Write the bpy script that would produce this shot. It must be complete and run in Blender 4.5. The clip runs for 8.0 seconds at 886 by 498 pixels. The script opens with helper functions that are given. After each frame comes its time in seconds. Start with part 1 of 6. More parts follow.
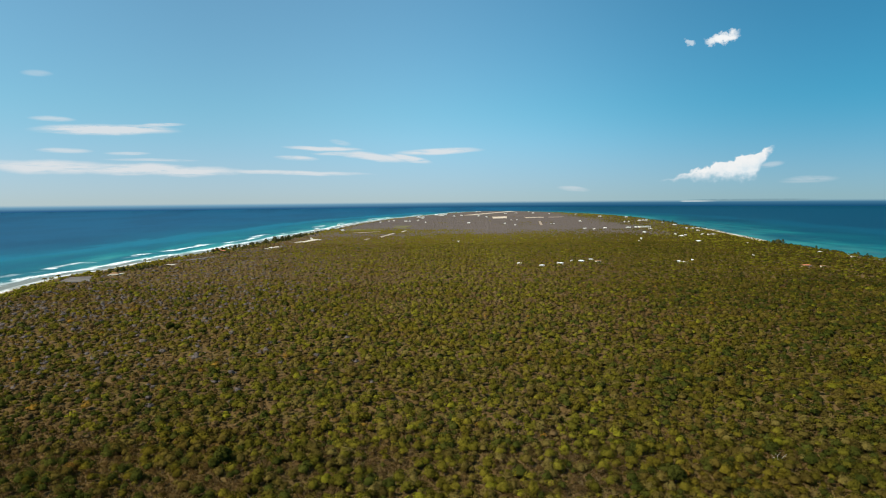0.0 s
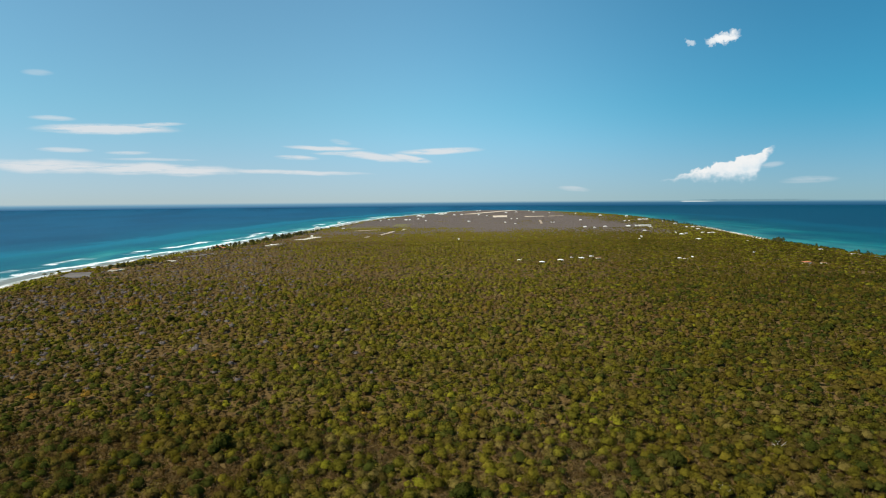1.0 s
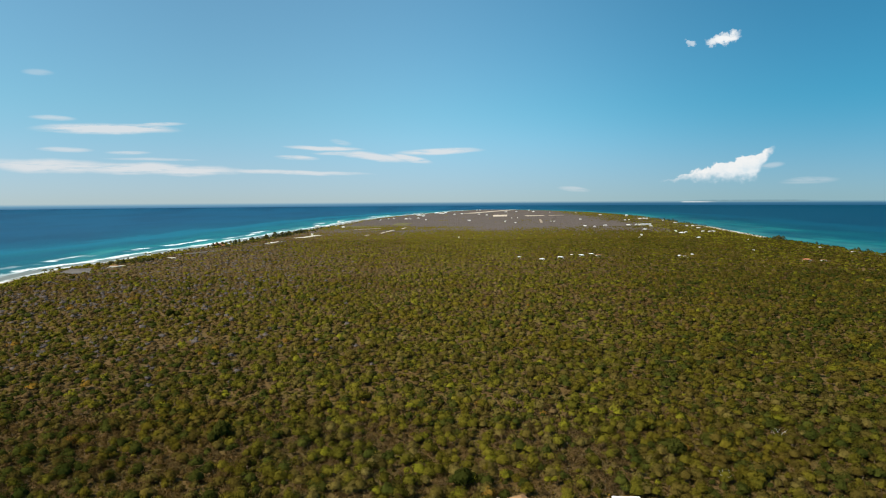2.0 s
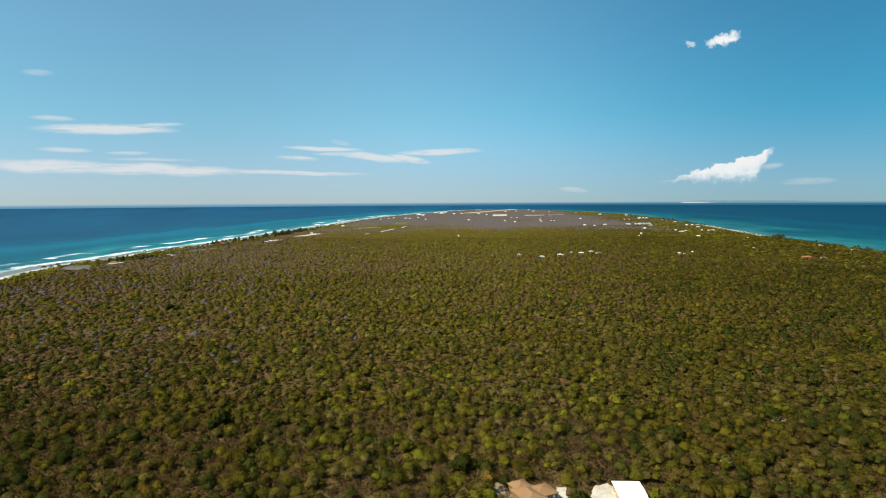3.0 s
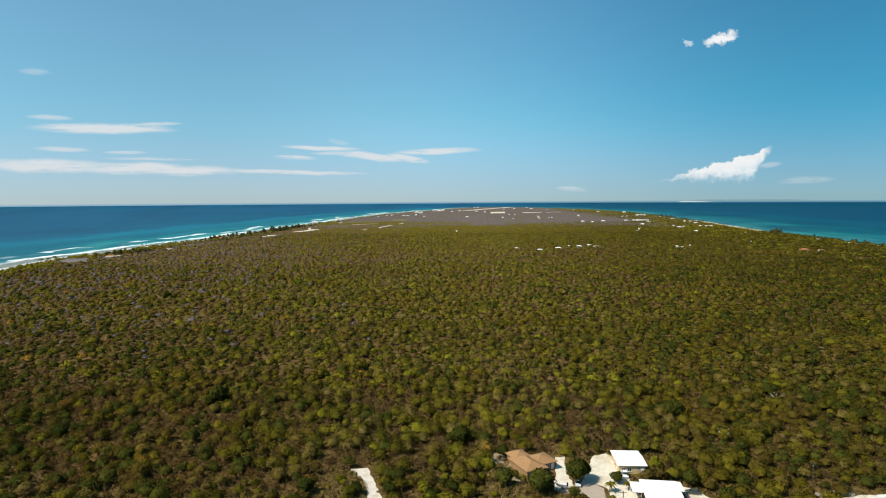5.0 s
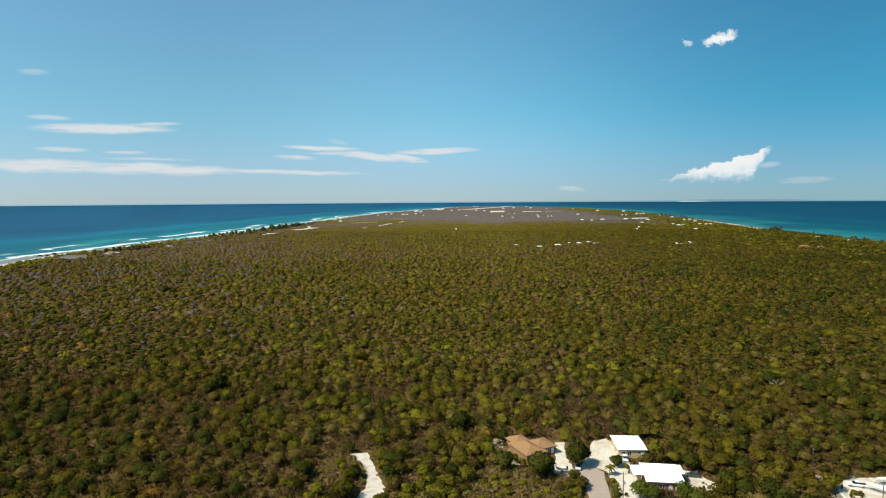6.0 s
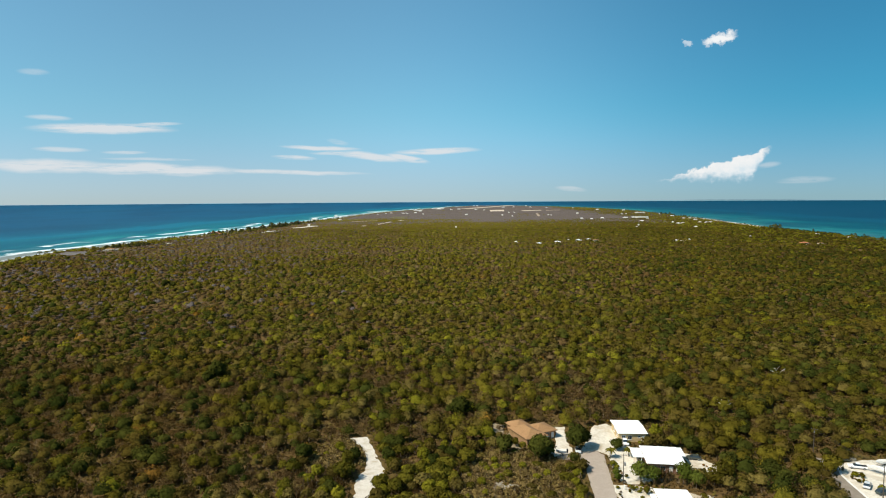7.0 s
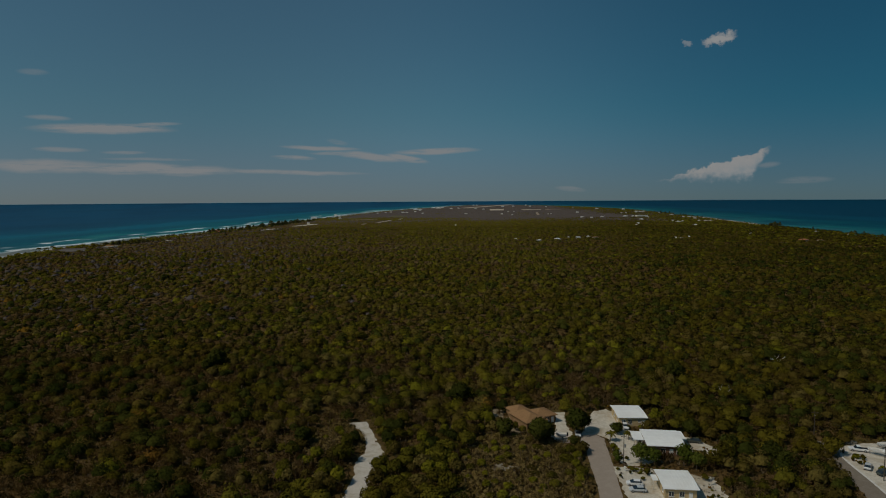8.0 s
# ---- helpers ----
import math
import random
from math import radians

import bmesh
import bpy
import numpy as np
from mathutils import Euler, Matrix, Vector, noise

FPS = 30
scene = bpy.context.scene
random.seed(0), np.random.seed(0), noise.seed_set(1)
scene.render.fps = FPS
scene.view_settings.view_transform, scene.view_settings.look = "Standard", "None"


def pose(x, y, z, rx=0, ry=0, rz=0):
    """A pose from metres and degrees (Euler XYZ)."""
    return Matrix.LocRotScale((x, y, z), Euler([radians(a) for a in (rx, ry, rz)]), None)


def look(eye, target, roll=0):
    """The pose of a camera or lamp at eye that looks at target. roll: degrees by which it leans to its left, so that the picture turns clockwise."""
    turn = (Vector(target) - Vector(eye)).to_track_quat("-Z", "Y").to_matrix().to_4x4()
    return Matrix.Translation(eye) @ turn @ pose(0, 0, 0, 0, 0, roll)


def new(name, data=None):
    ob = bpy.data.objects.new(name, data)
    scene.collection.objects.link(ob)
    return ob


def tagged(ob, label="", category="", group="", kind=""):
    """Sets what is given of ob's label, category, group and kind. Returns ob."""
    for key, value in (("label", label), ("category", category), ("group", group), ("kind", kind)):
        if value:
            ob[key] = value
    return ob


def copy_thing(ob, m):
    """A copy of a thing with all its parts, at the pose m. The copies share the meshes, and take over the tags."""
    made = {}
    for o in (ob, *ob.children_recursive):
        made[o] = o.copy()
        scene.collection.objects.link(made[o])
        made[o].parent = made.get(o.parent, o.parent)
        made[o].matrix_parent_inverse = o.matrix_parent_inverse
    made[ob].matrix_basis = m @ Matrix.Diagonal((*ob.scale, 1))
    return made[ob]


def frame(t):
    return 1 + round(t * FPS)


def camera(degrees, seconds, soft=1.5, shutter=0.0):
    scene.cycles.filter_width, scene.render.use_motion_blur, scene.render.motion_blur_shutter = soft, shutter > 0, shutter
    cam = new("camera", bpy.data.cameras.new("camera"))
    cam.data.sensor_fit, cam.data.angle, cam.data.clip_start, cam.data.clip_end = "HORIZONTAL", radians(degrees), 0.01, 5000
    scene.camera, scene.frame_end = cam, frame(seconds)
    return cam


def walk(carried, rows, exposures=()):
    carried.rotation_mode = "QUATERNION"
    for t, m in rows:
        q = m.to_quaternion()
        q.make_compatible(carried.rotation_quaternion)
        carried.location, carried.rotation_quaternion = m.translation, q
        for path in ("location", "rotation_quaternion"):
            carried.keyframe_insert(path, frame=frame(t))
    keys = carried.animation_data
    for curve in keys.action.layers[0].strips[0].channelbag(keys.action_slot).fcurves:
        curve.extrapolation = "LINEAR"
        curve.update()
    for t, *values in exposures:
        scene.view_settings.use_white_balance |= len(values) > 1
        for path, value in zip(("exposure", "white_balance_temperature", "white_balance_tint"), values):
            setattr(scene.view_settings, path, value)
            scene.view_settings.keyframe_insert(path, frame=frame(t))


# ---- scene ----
# ---- camera: a slow vertical descent ----
cam = camera(70, 8.0, soft=1.05)
# seconds, x, y, height, pitch, turn to the right, lean
PATH = [
    (0, 0.0, 0.0, 122.0, -4.529, 0.0, 0.457),
    (0.5, 0.01, -0.11, 119.02, -4.55, -0.009, 0.42),
    (1, 0.01, -0.2, 116.07, -4.546, -0.018, 0.384),
    (1.5, 0.02, -0.29, 113.29, -4.543, -0.028, 0.347),
    (3, 0.01, -0.48, 104.51, -4.479, 0.001, 0.274),
    (3.5, 0.01, -0.53, 101.87, -4.475, 0.006, 0.274),
    (4, 0.0, -0.56, 99.1, -4.492, 0.071, 0.267),
    (4.5, -0.01, -0.58, 96.33, -4.531, 0.133, 0.292),
    (6, -0.04, -0.58, 88.16, -4.551, 0.219, 0.34),
    (6.5, -0.06, -0.56, 85.25, -4.552, 0.22, 0.347),
    (7, -0.08, -0.53, 82.5, -4.547, 0.235, 0.347),
    (7.5, -0.1, -0.48, 79.68, -4.543, 0.262, 0.347),
    (8, -0.12, -0.43, 77.0, -4.538, 0.265, 0.347),
]


def aim(x, y, z, pitch, turn, lean):
    p, w = radians(pitch), radians(turn)
    way = Vector((math.sin(w) * math.cos(p), math.cos(w) * math.cos(p), math.sin(p)))
    eye = Vector((x, y, z))
    return look(eye, eye + way * 100, -lean)


FADE = [(0.0, 0.0), (7.2, 0.0), (7.4, -0.25), (7.6, -0.72), (7.8, -1.31), (8.0, -1.92)]
BASE = 0.4
walk(cam, [(t, aim(*row)) for t, *row in PATH], [(t, BASE + s) for t, s in FADE])

# ---- world, sun ----
SUN_EL, SUN_AZ = 50.0, -115.0          # degrees; azimuth from +y towards +x
sky_world = bpy.data.worlds.new("sky")
scene.world = sky_world
sky_world.use_nodes = True


class Nodes:
    """Short hand for building a node tree."""

    def __init__(self, tree):
        self.tree = tree
        tree.nodes.clear()

    def add(self, kind):
        return self.tree.nodes.new(kind)

    def link(self, a, b):
        self.tree.links.new(a, b)

    def put(self, socket, value):
        if isinstance(value, bpy.types.NodeSocket):
            self.link(value, socket)
        else:
            socket.default_value = value

    def math(self, op, a, b=0.0, clamp=False):
        n = self.add("ShaderNodeMath")
        n.operation, n.use_clamp = op, clamp
        self.put(n.inputs[0], a)
        self.put(n.inputs[1], b)
        return n.outputs[0]

    def ramp(self, value, lo, hi, a=0.0, b=1.0, smooth=True):
        n = self.add("ShaderNodeMapRange")
        n.interpolation_type = "SMOOTHSTEP" if smooth else "LINEAR"
        self.put(n.inputs[0], value)
        for i, v in enumerate((lo, hi, a, b)):
            self.put(n.inputs[i + 1], v)
        return n.outputs[0]

    def noise(self, vector, scale, detail=4.0, rough=0.55, distortion=0.0):
        n = self.add("ShaderNodeTexNoise")
        if vector is not None:
            self.link(vector, n.inputs["Vector"])
        n.inputs["Scale"].default_value = scale
        n.inputs["Detail"].default_value = detail
        n.inputs["Roughness"].default_value = rough
        n.inputs["Distortion"].default_value = distortion
        return n.outputs["Fac"]

    def mix(self, fac, a, b, blend="MIX"):
        n = self.add("ShaderNodeMix")
        n.data_type, n.blend_type = "RGBA", blend
        self.put(n.inputs[0], fac)
        self.put(n.inputs[6], (*a, 1) if isinstance(a, tuple) else a)
        self.put(n.inputs[7], (*b, 1) if isinstance(b, tuple) else b)
        return n.outputs[2]

    def scaled(self, vector, x, y, z):
        n = self.add("ShaderNodeVectorMath")
        n.operation = "MULTIPLY"
        self.link(vector, n.inputs[0])
        n.inputs[1].default_value = (x, y, z)
        return n.outputs[0]


def build_world():
    w = Nodes(sky_world.node_tree)
    out = w.add("ShaderNodeOutputWorld")
    co = w.add("ShaderNodeTexCoord").outputs["Generated"]
    sep = w.add("ShaderNodeSeparateXYZ")
    w.link(co, sep.inputs[0])
    x, y, z = sep.outputs
    up = w.math("ADD", w.math("MAXIMUM", z, 0.0), 0.055)
    comb = w.add("ShaderNodeCombineXYZ")
    w.link(x, comb.inputs[0]), w.link(y, comb.inputs[1]), w.link(up, comb.inputs[2])
    sky = w.add("ShaderNodeTexSky")
    sky.sky_type, sky.sun_disc = "NISHITA", False
    sky.sun_elevation, sky.sun_rotation = radians(SUN_EL), radians(SUN_AZ)
    sky.altitude, sky.air_density, sky.dust_density, sky.ozone_density = 50.0, 1.0, 1.4, 2.0
    w.link(comb.outputs[0], sky.inputs[0])
    across = w.ramp(x, -0.32, 0.62)
    grade = w.mix(across, (0.70, 1.10, 1.05), (0.195, 0.70, 0.78))
    low = w.mix(across, (0.89, 0.96, 1.07), (0.48, 0.66, 0.78))
    grade = w.mix(w.ramp(z, -0.01, 0.15), low, grade)
    colour = w.mix(1.0, sky.outputs[0], grade, "MULTIPLY")
    mid = w.ramp(w.math("ABSOLUTE", w.math("SUBTRACT", x, 0.08)), 0.45, 0.03)
    mid = w.math("MULTIPLY", mid, w.ramp(z, 0.0, 0.1, 0.4, 1.0))
    colour = w.mix(mid, colour, w.mix(1.0, colour, (1.24, 1.2, 1.18), "MULTIPLY"))
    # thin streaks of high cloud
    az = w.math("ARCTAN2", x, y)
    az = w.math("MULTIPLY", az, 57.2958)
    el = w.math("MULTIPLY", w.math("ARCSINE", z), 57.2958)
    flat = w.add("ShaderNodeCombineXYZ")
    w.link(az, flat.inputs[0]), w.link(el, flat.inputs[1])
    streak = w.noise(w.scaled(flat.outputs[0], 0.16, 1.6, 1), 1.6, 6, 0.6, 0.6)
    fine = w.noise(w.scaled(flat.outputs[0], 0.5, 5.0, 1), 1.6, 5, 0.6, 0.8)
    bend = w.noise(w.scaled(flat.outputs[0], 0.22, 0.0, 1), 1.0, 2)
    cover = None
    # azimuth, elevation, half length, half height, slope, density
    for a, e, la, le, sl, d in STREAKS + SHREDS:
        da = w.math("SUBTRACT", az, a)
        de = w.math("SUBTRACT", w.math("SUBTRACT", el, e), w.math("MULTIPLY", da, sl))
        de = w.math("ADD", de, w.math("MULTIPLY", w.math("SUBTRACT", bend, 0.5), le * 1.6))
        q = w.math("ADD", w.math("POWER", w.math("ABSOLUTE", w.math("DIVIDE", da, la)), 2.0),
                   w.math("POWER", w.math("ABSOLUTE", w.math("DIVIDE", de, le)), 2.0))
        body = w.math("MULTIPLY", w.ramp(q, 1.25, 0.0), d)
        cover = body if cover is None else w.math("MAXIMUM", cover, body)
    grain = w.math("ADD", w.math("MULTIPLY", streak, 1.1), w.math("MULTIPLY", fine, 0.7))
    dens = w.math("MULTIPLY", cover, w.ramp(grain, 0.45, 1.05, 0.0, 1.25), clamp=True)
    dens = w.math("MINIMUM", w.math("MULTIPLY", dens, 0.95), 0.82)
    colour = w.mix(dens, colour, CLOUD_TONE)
    # two heaped clouds: edges broken up by noise, thinner below, shade painted grey there
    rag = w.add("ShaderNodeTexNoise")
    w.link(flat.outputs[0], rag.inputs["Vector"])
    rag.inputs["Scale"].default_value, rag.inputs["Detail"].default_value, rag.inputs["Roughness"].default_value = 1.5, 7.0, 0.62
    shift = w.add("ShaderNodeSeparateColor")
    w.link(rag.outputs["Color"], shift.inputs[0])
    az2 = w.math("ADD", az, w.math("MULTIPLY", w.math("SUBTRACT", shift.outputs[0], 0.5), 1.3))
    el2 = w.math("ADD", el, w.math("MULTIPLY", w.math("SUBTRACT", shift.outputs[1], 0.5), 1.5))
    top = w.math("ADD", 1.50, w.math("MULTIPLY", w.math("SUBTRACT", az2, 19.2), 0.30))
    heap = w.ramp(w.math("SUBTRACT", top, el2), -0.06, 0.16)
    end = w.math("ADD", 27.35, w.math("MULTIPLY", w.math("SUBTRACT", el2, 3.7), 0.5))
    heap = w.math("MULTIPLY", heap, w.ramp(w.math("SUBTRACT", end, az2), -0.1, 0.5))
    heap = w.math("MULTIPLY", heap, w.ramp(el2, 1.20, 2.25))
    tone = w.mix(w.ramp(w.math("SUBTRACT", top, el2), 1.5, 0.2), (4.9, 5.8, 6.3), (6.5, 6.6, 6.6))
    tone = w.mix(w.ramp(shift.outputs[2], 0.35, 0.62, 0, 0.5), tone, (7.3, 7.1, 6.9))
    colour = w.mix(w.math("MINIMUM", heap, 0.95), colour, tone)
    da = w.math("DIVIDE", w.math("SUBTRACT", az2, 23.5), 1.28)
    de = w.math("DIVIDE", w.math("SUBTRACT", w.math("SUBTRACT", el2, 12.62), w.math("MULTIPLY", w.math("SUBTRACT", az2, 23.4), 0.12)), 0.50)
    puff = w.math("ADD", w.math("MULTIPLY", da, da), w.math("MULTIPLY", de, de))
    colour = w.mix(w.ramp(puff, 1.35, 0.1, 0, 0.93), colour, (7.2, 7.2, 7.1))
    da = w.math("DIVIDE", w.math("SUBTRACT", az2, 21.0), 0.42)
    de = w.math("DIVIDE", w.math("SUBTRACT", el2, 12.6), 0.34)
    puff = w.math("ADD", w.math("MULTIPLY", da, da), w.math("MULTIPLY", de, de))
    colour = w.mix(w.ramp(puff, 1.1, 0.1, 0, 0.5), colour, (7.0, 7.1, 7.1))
    # open sea beyond the last of the water sheet, and the low island on the horizon
    # the sea pales towards the horizon: haze painted into its tone
    rim = w.mix(w.ramp(x, -0.35, 0.3), (1.3, 2.7, 3.8), (0.40, 1.35, 2.3))
    deep = w.mix(w.ramp(x, -0.35, 0.3), (0.15, 0.78, 1.70), (0.06, 0.56, 1.25))
    sea = w.mix(w.ramp(z, -0.0140, -0.0060), deep, rim)
    colour = w.mix(w.ramp(z, -0.0082, -0.0036), sea, colour)
    isle_noise = w.noise(w.scaled(flat.outputs[0], 1.2, 0, 1), 2.0, 3)
    isle = w.math("MULTIPLY", w.ramp(az, 20.5, 23.0), w.ramp(az, 31.0, 28.5))
    isle = w.math("MULTIPLY", isle, w.ramp(z, -0.0066, -0.0058))
    isle = w.math("MULTIPLY", isle, w.ramp(z, -0.0026, -0.0040))
    isle = w.math("MULTIPLY", isle, w.ramp(isle_noise, 0.30, 0.6, 0.45, 0.9))
    colour = w.mix(isle, colour, (1.5, 2.5, 2.9))
    strand = w.math("MULTIPLY", w.ramp(az, 20.4, 20.9), w.ramp(az, 23.6, 21.8))
    strand = w.math("MULTIPLY", strand, w.math("MULTIPLY", w.ramp(z, -0.0072, -0.0064), w.ramp(z, -0.0050, -0.0058)))
    colour = w.mix(strand, colour, (4.6, 5.2, 5.2))
    bg = w.add("ShaderNodeBackground")
    w.link(colour, bg.inputs[0])
    bg.inputs[1].default_value = SKY_STRENGTH
    w.link(bg.outputs[0], out.inputs[0])


SKY_STRENGTH = 0.102
CLOUD_TONE = (5.7, 5.8, 5.9)
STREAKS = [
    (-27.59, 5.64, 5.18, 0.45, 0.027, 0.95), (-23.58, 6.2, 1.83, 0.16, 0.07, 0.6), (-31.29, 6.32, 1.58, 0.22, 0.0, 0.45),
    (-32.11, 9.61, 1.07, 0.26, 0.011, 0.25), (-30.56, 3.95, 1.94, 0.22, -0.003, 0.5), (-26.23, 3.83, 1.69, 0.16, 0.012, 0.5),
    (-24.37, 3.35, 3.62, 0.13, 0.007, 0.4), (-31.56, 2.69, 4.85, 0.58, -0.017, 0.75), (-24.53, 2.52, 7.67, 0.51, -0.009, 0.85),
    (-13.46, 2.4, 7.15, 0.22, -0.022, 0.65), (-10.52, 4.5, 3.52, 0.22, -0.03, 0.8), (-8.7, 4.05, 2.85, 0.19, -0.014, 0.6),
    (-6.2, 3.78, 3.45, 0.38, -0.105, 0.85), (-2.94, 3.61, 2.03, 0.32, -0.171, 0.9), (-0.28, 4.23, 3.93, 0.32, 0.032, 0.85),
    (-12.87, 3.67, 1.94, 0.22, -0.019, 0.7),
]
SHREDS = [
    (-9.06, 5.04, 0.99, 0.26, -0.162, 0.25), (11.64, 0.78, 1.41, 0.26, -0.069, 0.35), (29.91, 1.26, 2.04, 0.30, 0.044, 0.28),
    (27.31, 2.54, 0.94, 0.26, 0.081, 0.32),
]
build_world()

sun_data = bpy.data.lights.new("sun", "SUN")
sun_data.energy, sun_data.angle, sun_data.color = 5.0, radians(0.53), (1.0, 0.91, 0.76)
sun = new("sun", sun_data)
SUN_WAY = Vector((math.sin(radians(SUN_AZ)) * math.cos(radians(SUN_EL)),
                  math.cos(radians(SUN_AZ)) * math.cos(radians(SUN_EL)), math.sin(radians(SUN_EL))))
sun.matrix_world = look(SUN_WAY * 300, (0, 0, 0))

# ---- materials ----


def material(name):
    m = bpy.data.materials.new(name)
    m.use_nodes = True
    n = Nodes(m.node_tree)
    out = n.add("ShaderNodeOutputMaterial")
    return m, n, out


def surface(n, out, colour, rough=0.8, spec=0.3, metal=0.0, bump=None, bump_size=0.1):
    b = n.add("ShaderNodeBsdfPrincipled")
    n.put(b.inputs["Base Color"], (*colour, 1) if isinstance(colour, tuple) else colour)
    n.put(b.inputs["Roughness"], rough)
    b.inputs["Specular IOR Level"].default_value = spec
    b.inputs["Metallic"].default_value = metal
    if bump is not None:
        k = n.add("ShaderNodeBump")
        k.inputs["Distance"].default_value = bump_size
        k.inputs["Strength"].default_value = 0.8
        n.link(bump, k.inputs["Height"])
        n.link(k.outputs[0], b.inputs["Normal"])
    n.link(b.outputs[0], out.inputs[0])
    return b


def position(n):
    return n.add("ShaderNodeNewGeometry").outputs["Position"]


def island(n):
    return n.add("ShaderNodeNewGeometry").outputs["Random Per Island"]


def grained(name, a, b, scale, rough=0.8, spec=0.3, metal=0.0, big=0.15, bump=0.03, stain=None):
    """A surface of two tones, with grain at one scale, wide stains at another and fine relief."""
    m, n, out = material(name)
    p = position(n)
    fine = n.noise(p, scale, 5, 0.6)
    wide = n.noise(p, scale * big, 4, 0.6, 0.4)
    c = n.mix(n.ramp(fine, 0.3, 0.7), a, b)
    c = n.mix(n.ramp(wide, 0.42, 0.75, 0, 0.75), c, stain or tuple(v * 0.72 for v in a))
    surface(n, out, c, rough, spec, metal, fine, bump)
    return m


def plain(name, colour, rough=0.6, spec=0.4, metal=0.0):
    m, n, out = material(name)
    k = n.noise(position(n), 3.0, 3)
    c = n.mix(n.ramp(k, 0.3, 0.8), colour, tuple(v * 0.82 for v in colour))
    surface(n, out, c, rough, spec, metal)
    return m


def leafage(name, tones, shift, through_light=0.27, single=True):
    """Leaves: each one takes its tone from its own random number, stands of them drift towards another tone."""
    m, n, out = material(name)
    r = n.add("ShaderNodeValToRGB")
    plant = n.add("ShaderNodeAttribute")
    plant.attribute_name = "plant"
    whole = plant.outputs["Fac"]
    if single:
        whole = n.math("FRACT", n.math("ADD", whole, n.add("ShaderNodeObjectInfo").outputs["Random"]))
    n.link(n.math("ADD", n.math("MULTIPLY", whole, 0.86), n.math("MULTIPLY", island(n), 0.14)), r.inputs[0])
    el = r.color_ramp.elements
    el[0].color, el[1].color = (*tones[0], 1), (*tones[-1], 1)
    for i, tone in enumerate(tones[1:-1]):
        el.new((i + 1) / (len(tones) - 1)).color = (*tone, 1)
    p = position(n)
    stand = n.noise(p, 0.012, 3, 0.6)
    clump = n.noise(p, 0.11, 2, 0.5)
    c = n.mix(n.ramp(stand, 0.42, 0.68, 0, 0.7), r.outputs[0], shift)
    c = n.mix(n.ramp(clump, 0.4, 0.7, 0, 0.3), c, tones[0])
    # sprigs: fine light and dark, and a rough relief
    sprig = n.noise(p, 1.7, 4, 0.65)
    c = n.mix(1.0, c, n.mix(n.ramp(sprig, 0.32, 0.68), (0.80, 0.79, 0.76), (1.26, 1.27, 1.30)), "MULTIPLY")
    relief = n.add("ShaderNodeBump")
    relief.inputs["Distance"].default_value, relief.inputs["Strength"].default_value = 0.5, 0.45
    n.link(sprig, relief.inputs["Height"])
    d = n.add("ShaderNodeBsdfDiffuse")
    t = n.add("ShaderNodeBsdfTranslucent")
    n.link(c, d.inputs[0]), n.link(c, t.inputs[0])
    n.link(relief.outputs[0], d.inputs["Normal"])
    k = n.add("ShaderNodeMixShader")
    k.inputs[0].default_value = through_light
    n.link(d.outputs[0], k.inputs[1]), n.link(t.outputs[0], k.inputs[2])
    n.link(k.outputs[0], out.inputs[0])
    return m


GREENS = [(0.039, 0.035, 0.005), (0.089, 0.080, 0.010), (0.160, 0.137, 0.016)], (0.118, 0.086, 0.010)
OLIVES = [(0.045, 0.034, 0.008), (0.097, 0.074, 0.016), (0.162, 0.126, 0.036)], (0.104, 0.073, 0.013)
DARKS = [(0.026, 0.033, 0.006), (0.046, 0.052, 0.009), (0.072, 0.074, 0.013)], (0.056, 0.054, 0.010)
LIMES = [(0.108, 0.102, 0.009), (0.148, 0.137, 0.012), (0.192, 0.174, 0.016)], (0.146, 0.130, 0.012)
RUSTS = [(0.15, 0.075, 0.014), (0.21, 0.115, 0.018), (0.23, 0.14, 0.024)], (0.18, 0.10, 0.02)
LEAF_GREEN, SCRUB_GREEN = leafage("leaf_green", *GREENS), leafage("scrub_leaf_green", *GREENS, single=False)
LEAF_OLIVE, SCRUB_OLIVE = leafage("leaf_olive", *OLIVES), leafage("scrub_leaf_olive", *OLIVES, single=False)
LEAF_DARK, SCRUB_DARK = leafage("leaf_dark", *DARKS), leafage("scrub_leaf_dark", *DARKS, single=False)
LEAF_LIME, SCRUB_LIME = leafage("leaf_lime", *LIMES), leafage("scrub_leaf_lime", *LIMES, single=False)
LEAF_RUST, SCRUB_RUST = leafage("leaf_rust", *RUSTS), leafage("scrub_leaf_rust", *RUSTS, single=False)
LEAF_SHORE = leafage("leaf_shore", [(0.040, 0.046, 0.016), (0.068, 0.070, 0.026), (0.105, 0.10, 0.035)], (0.085, 0.078, 0.03))
LEAF_LUSH = leafage("leaf_lush", [(0.044, 0.062, 0.008), (0.074, 0.092, 0.013), (0.110, 0.126, 0.020)], (0.080, 0.092, 0.014))
TWIGS = [(0.058, 0.036, 0.012), (0.098, 0.062, 0.023), (0.148, 0.102, 0.050)], (0.106, 0.063, 0.016), 0.2
TWIG_GREY, SCRUB_TWIG = leafage("twig_grey", *TWIGS), leafage("scrub_twig_grey", *TWIGS, single=False)
DRY_BRUSH = leafage("dry_brush", [(0.150, 0.104, 0.034), (0.205, 0.147, 0.052), (0.27, 0.197, 0.085)], (0.17, 0.130, 0.032), 0.2)
SPRAY = leafage("bare_twig", [(0.080, 0.054, 0.024), (0.12, 0.084, 0.042), (0.20, 0.158, 0.108)], (0.115, 0.075, 0.030), 0.1, single=False)
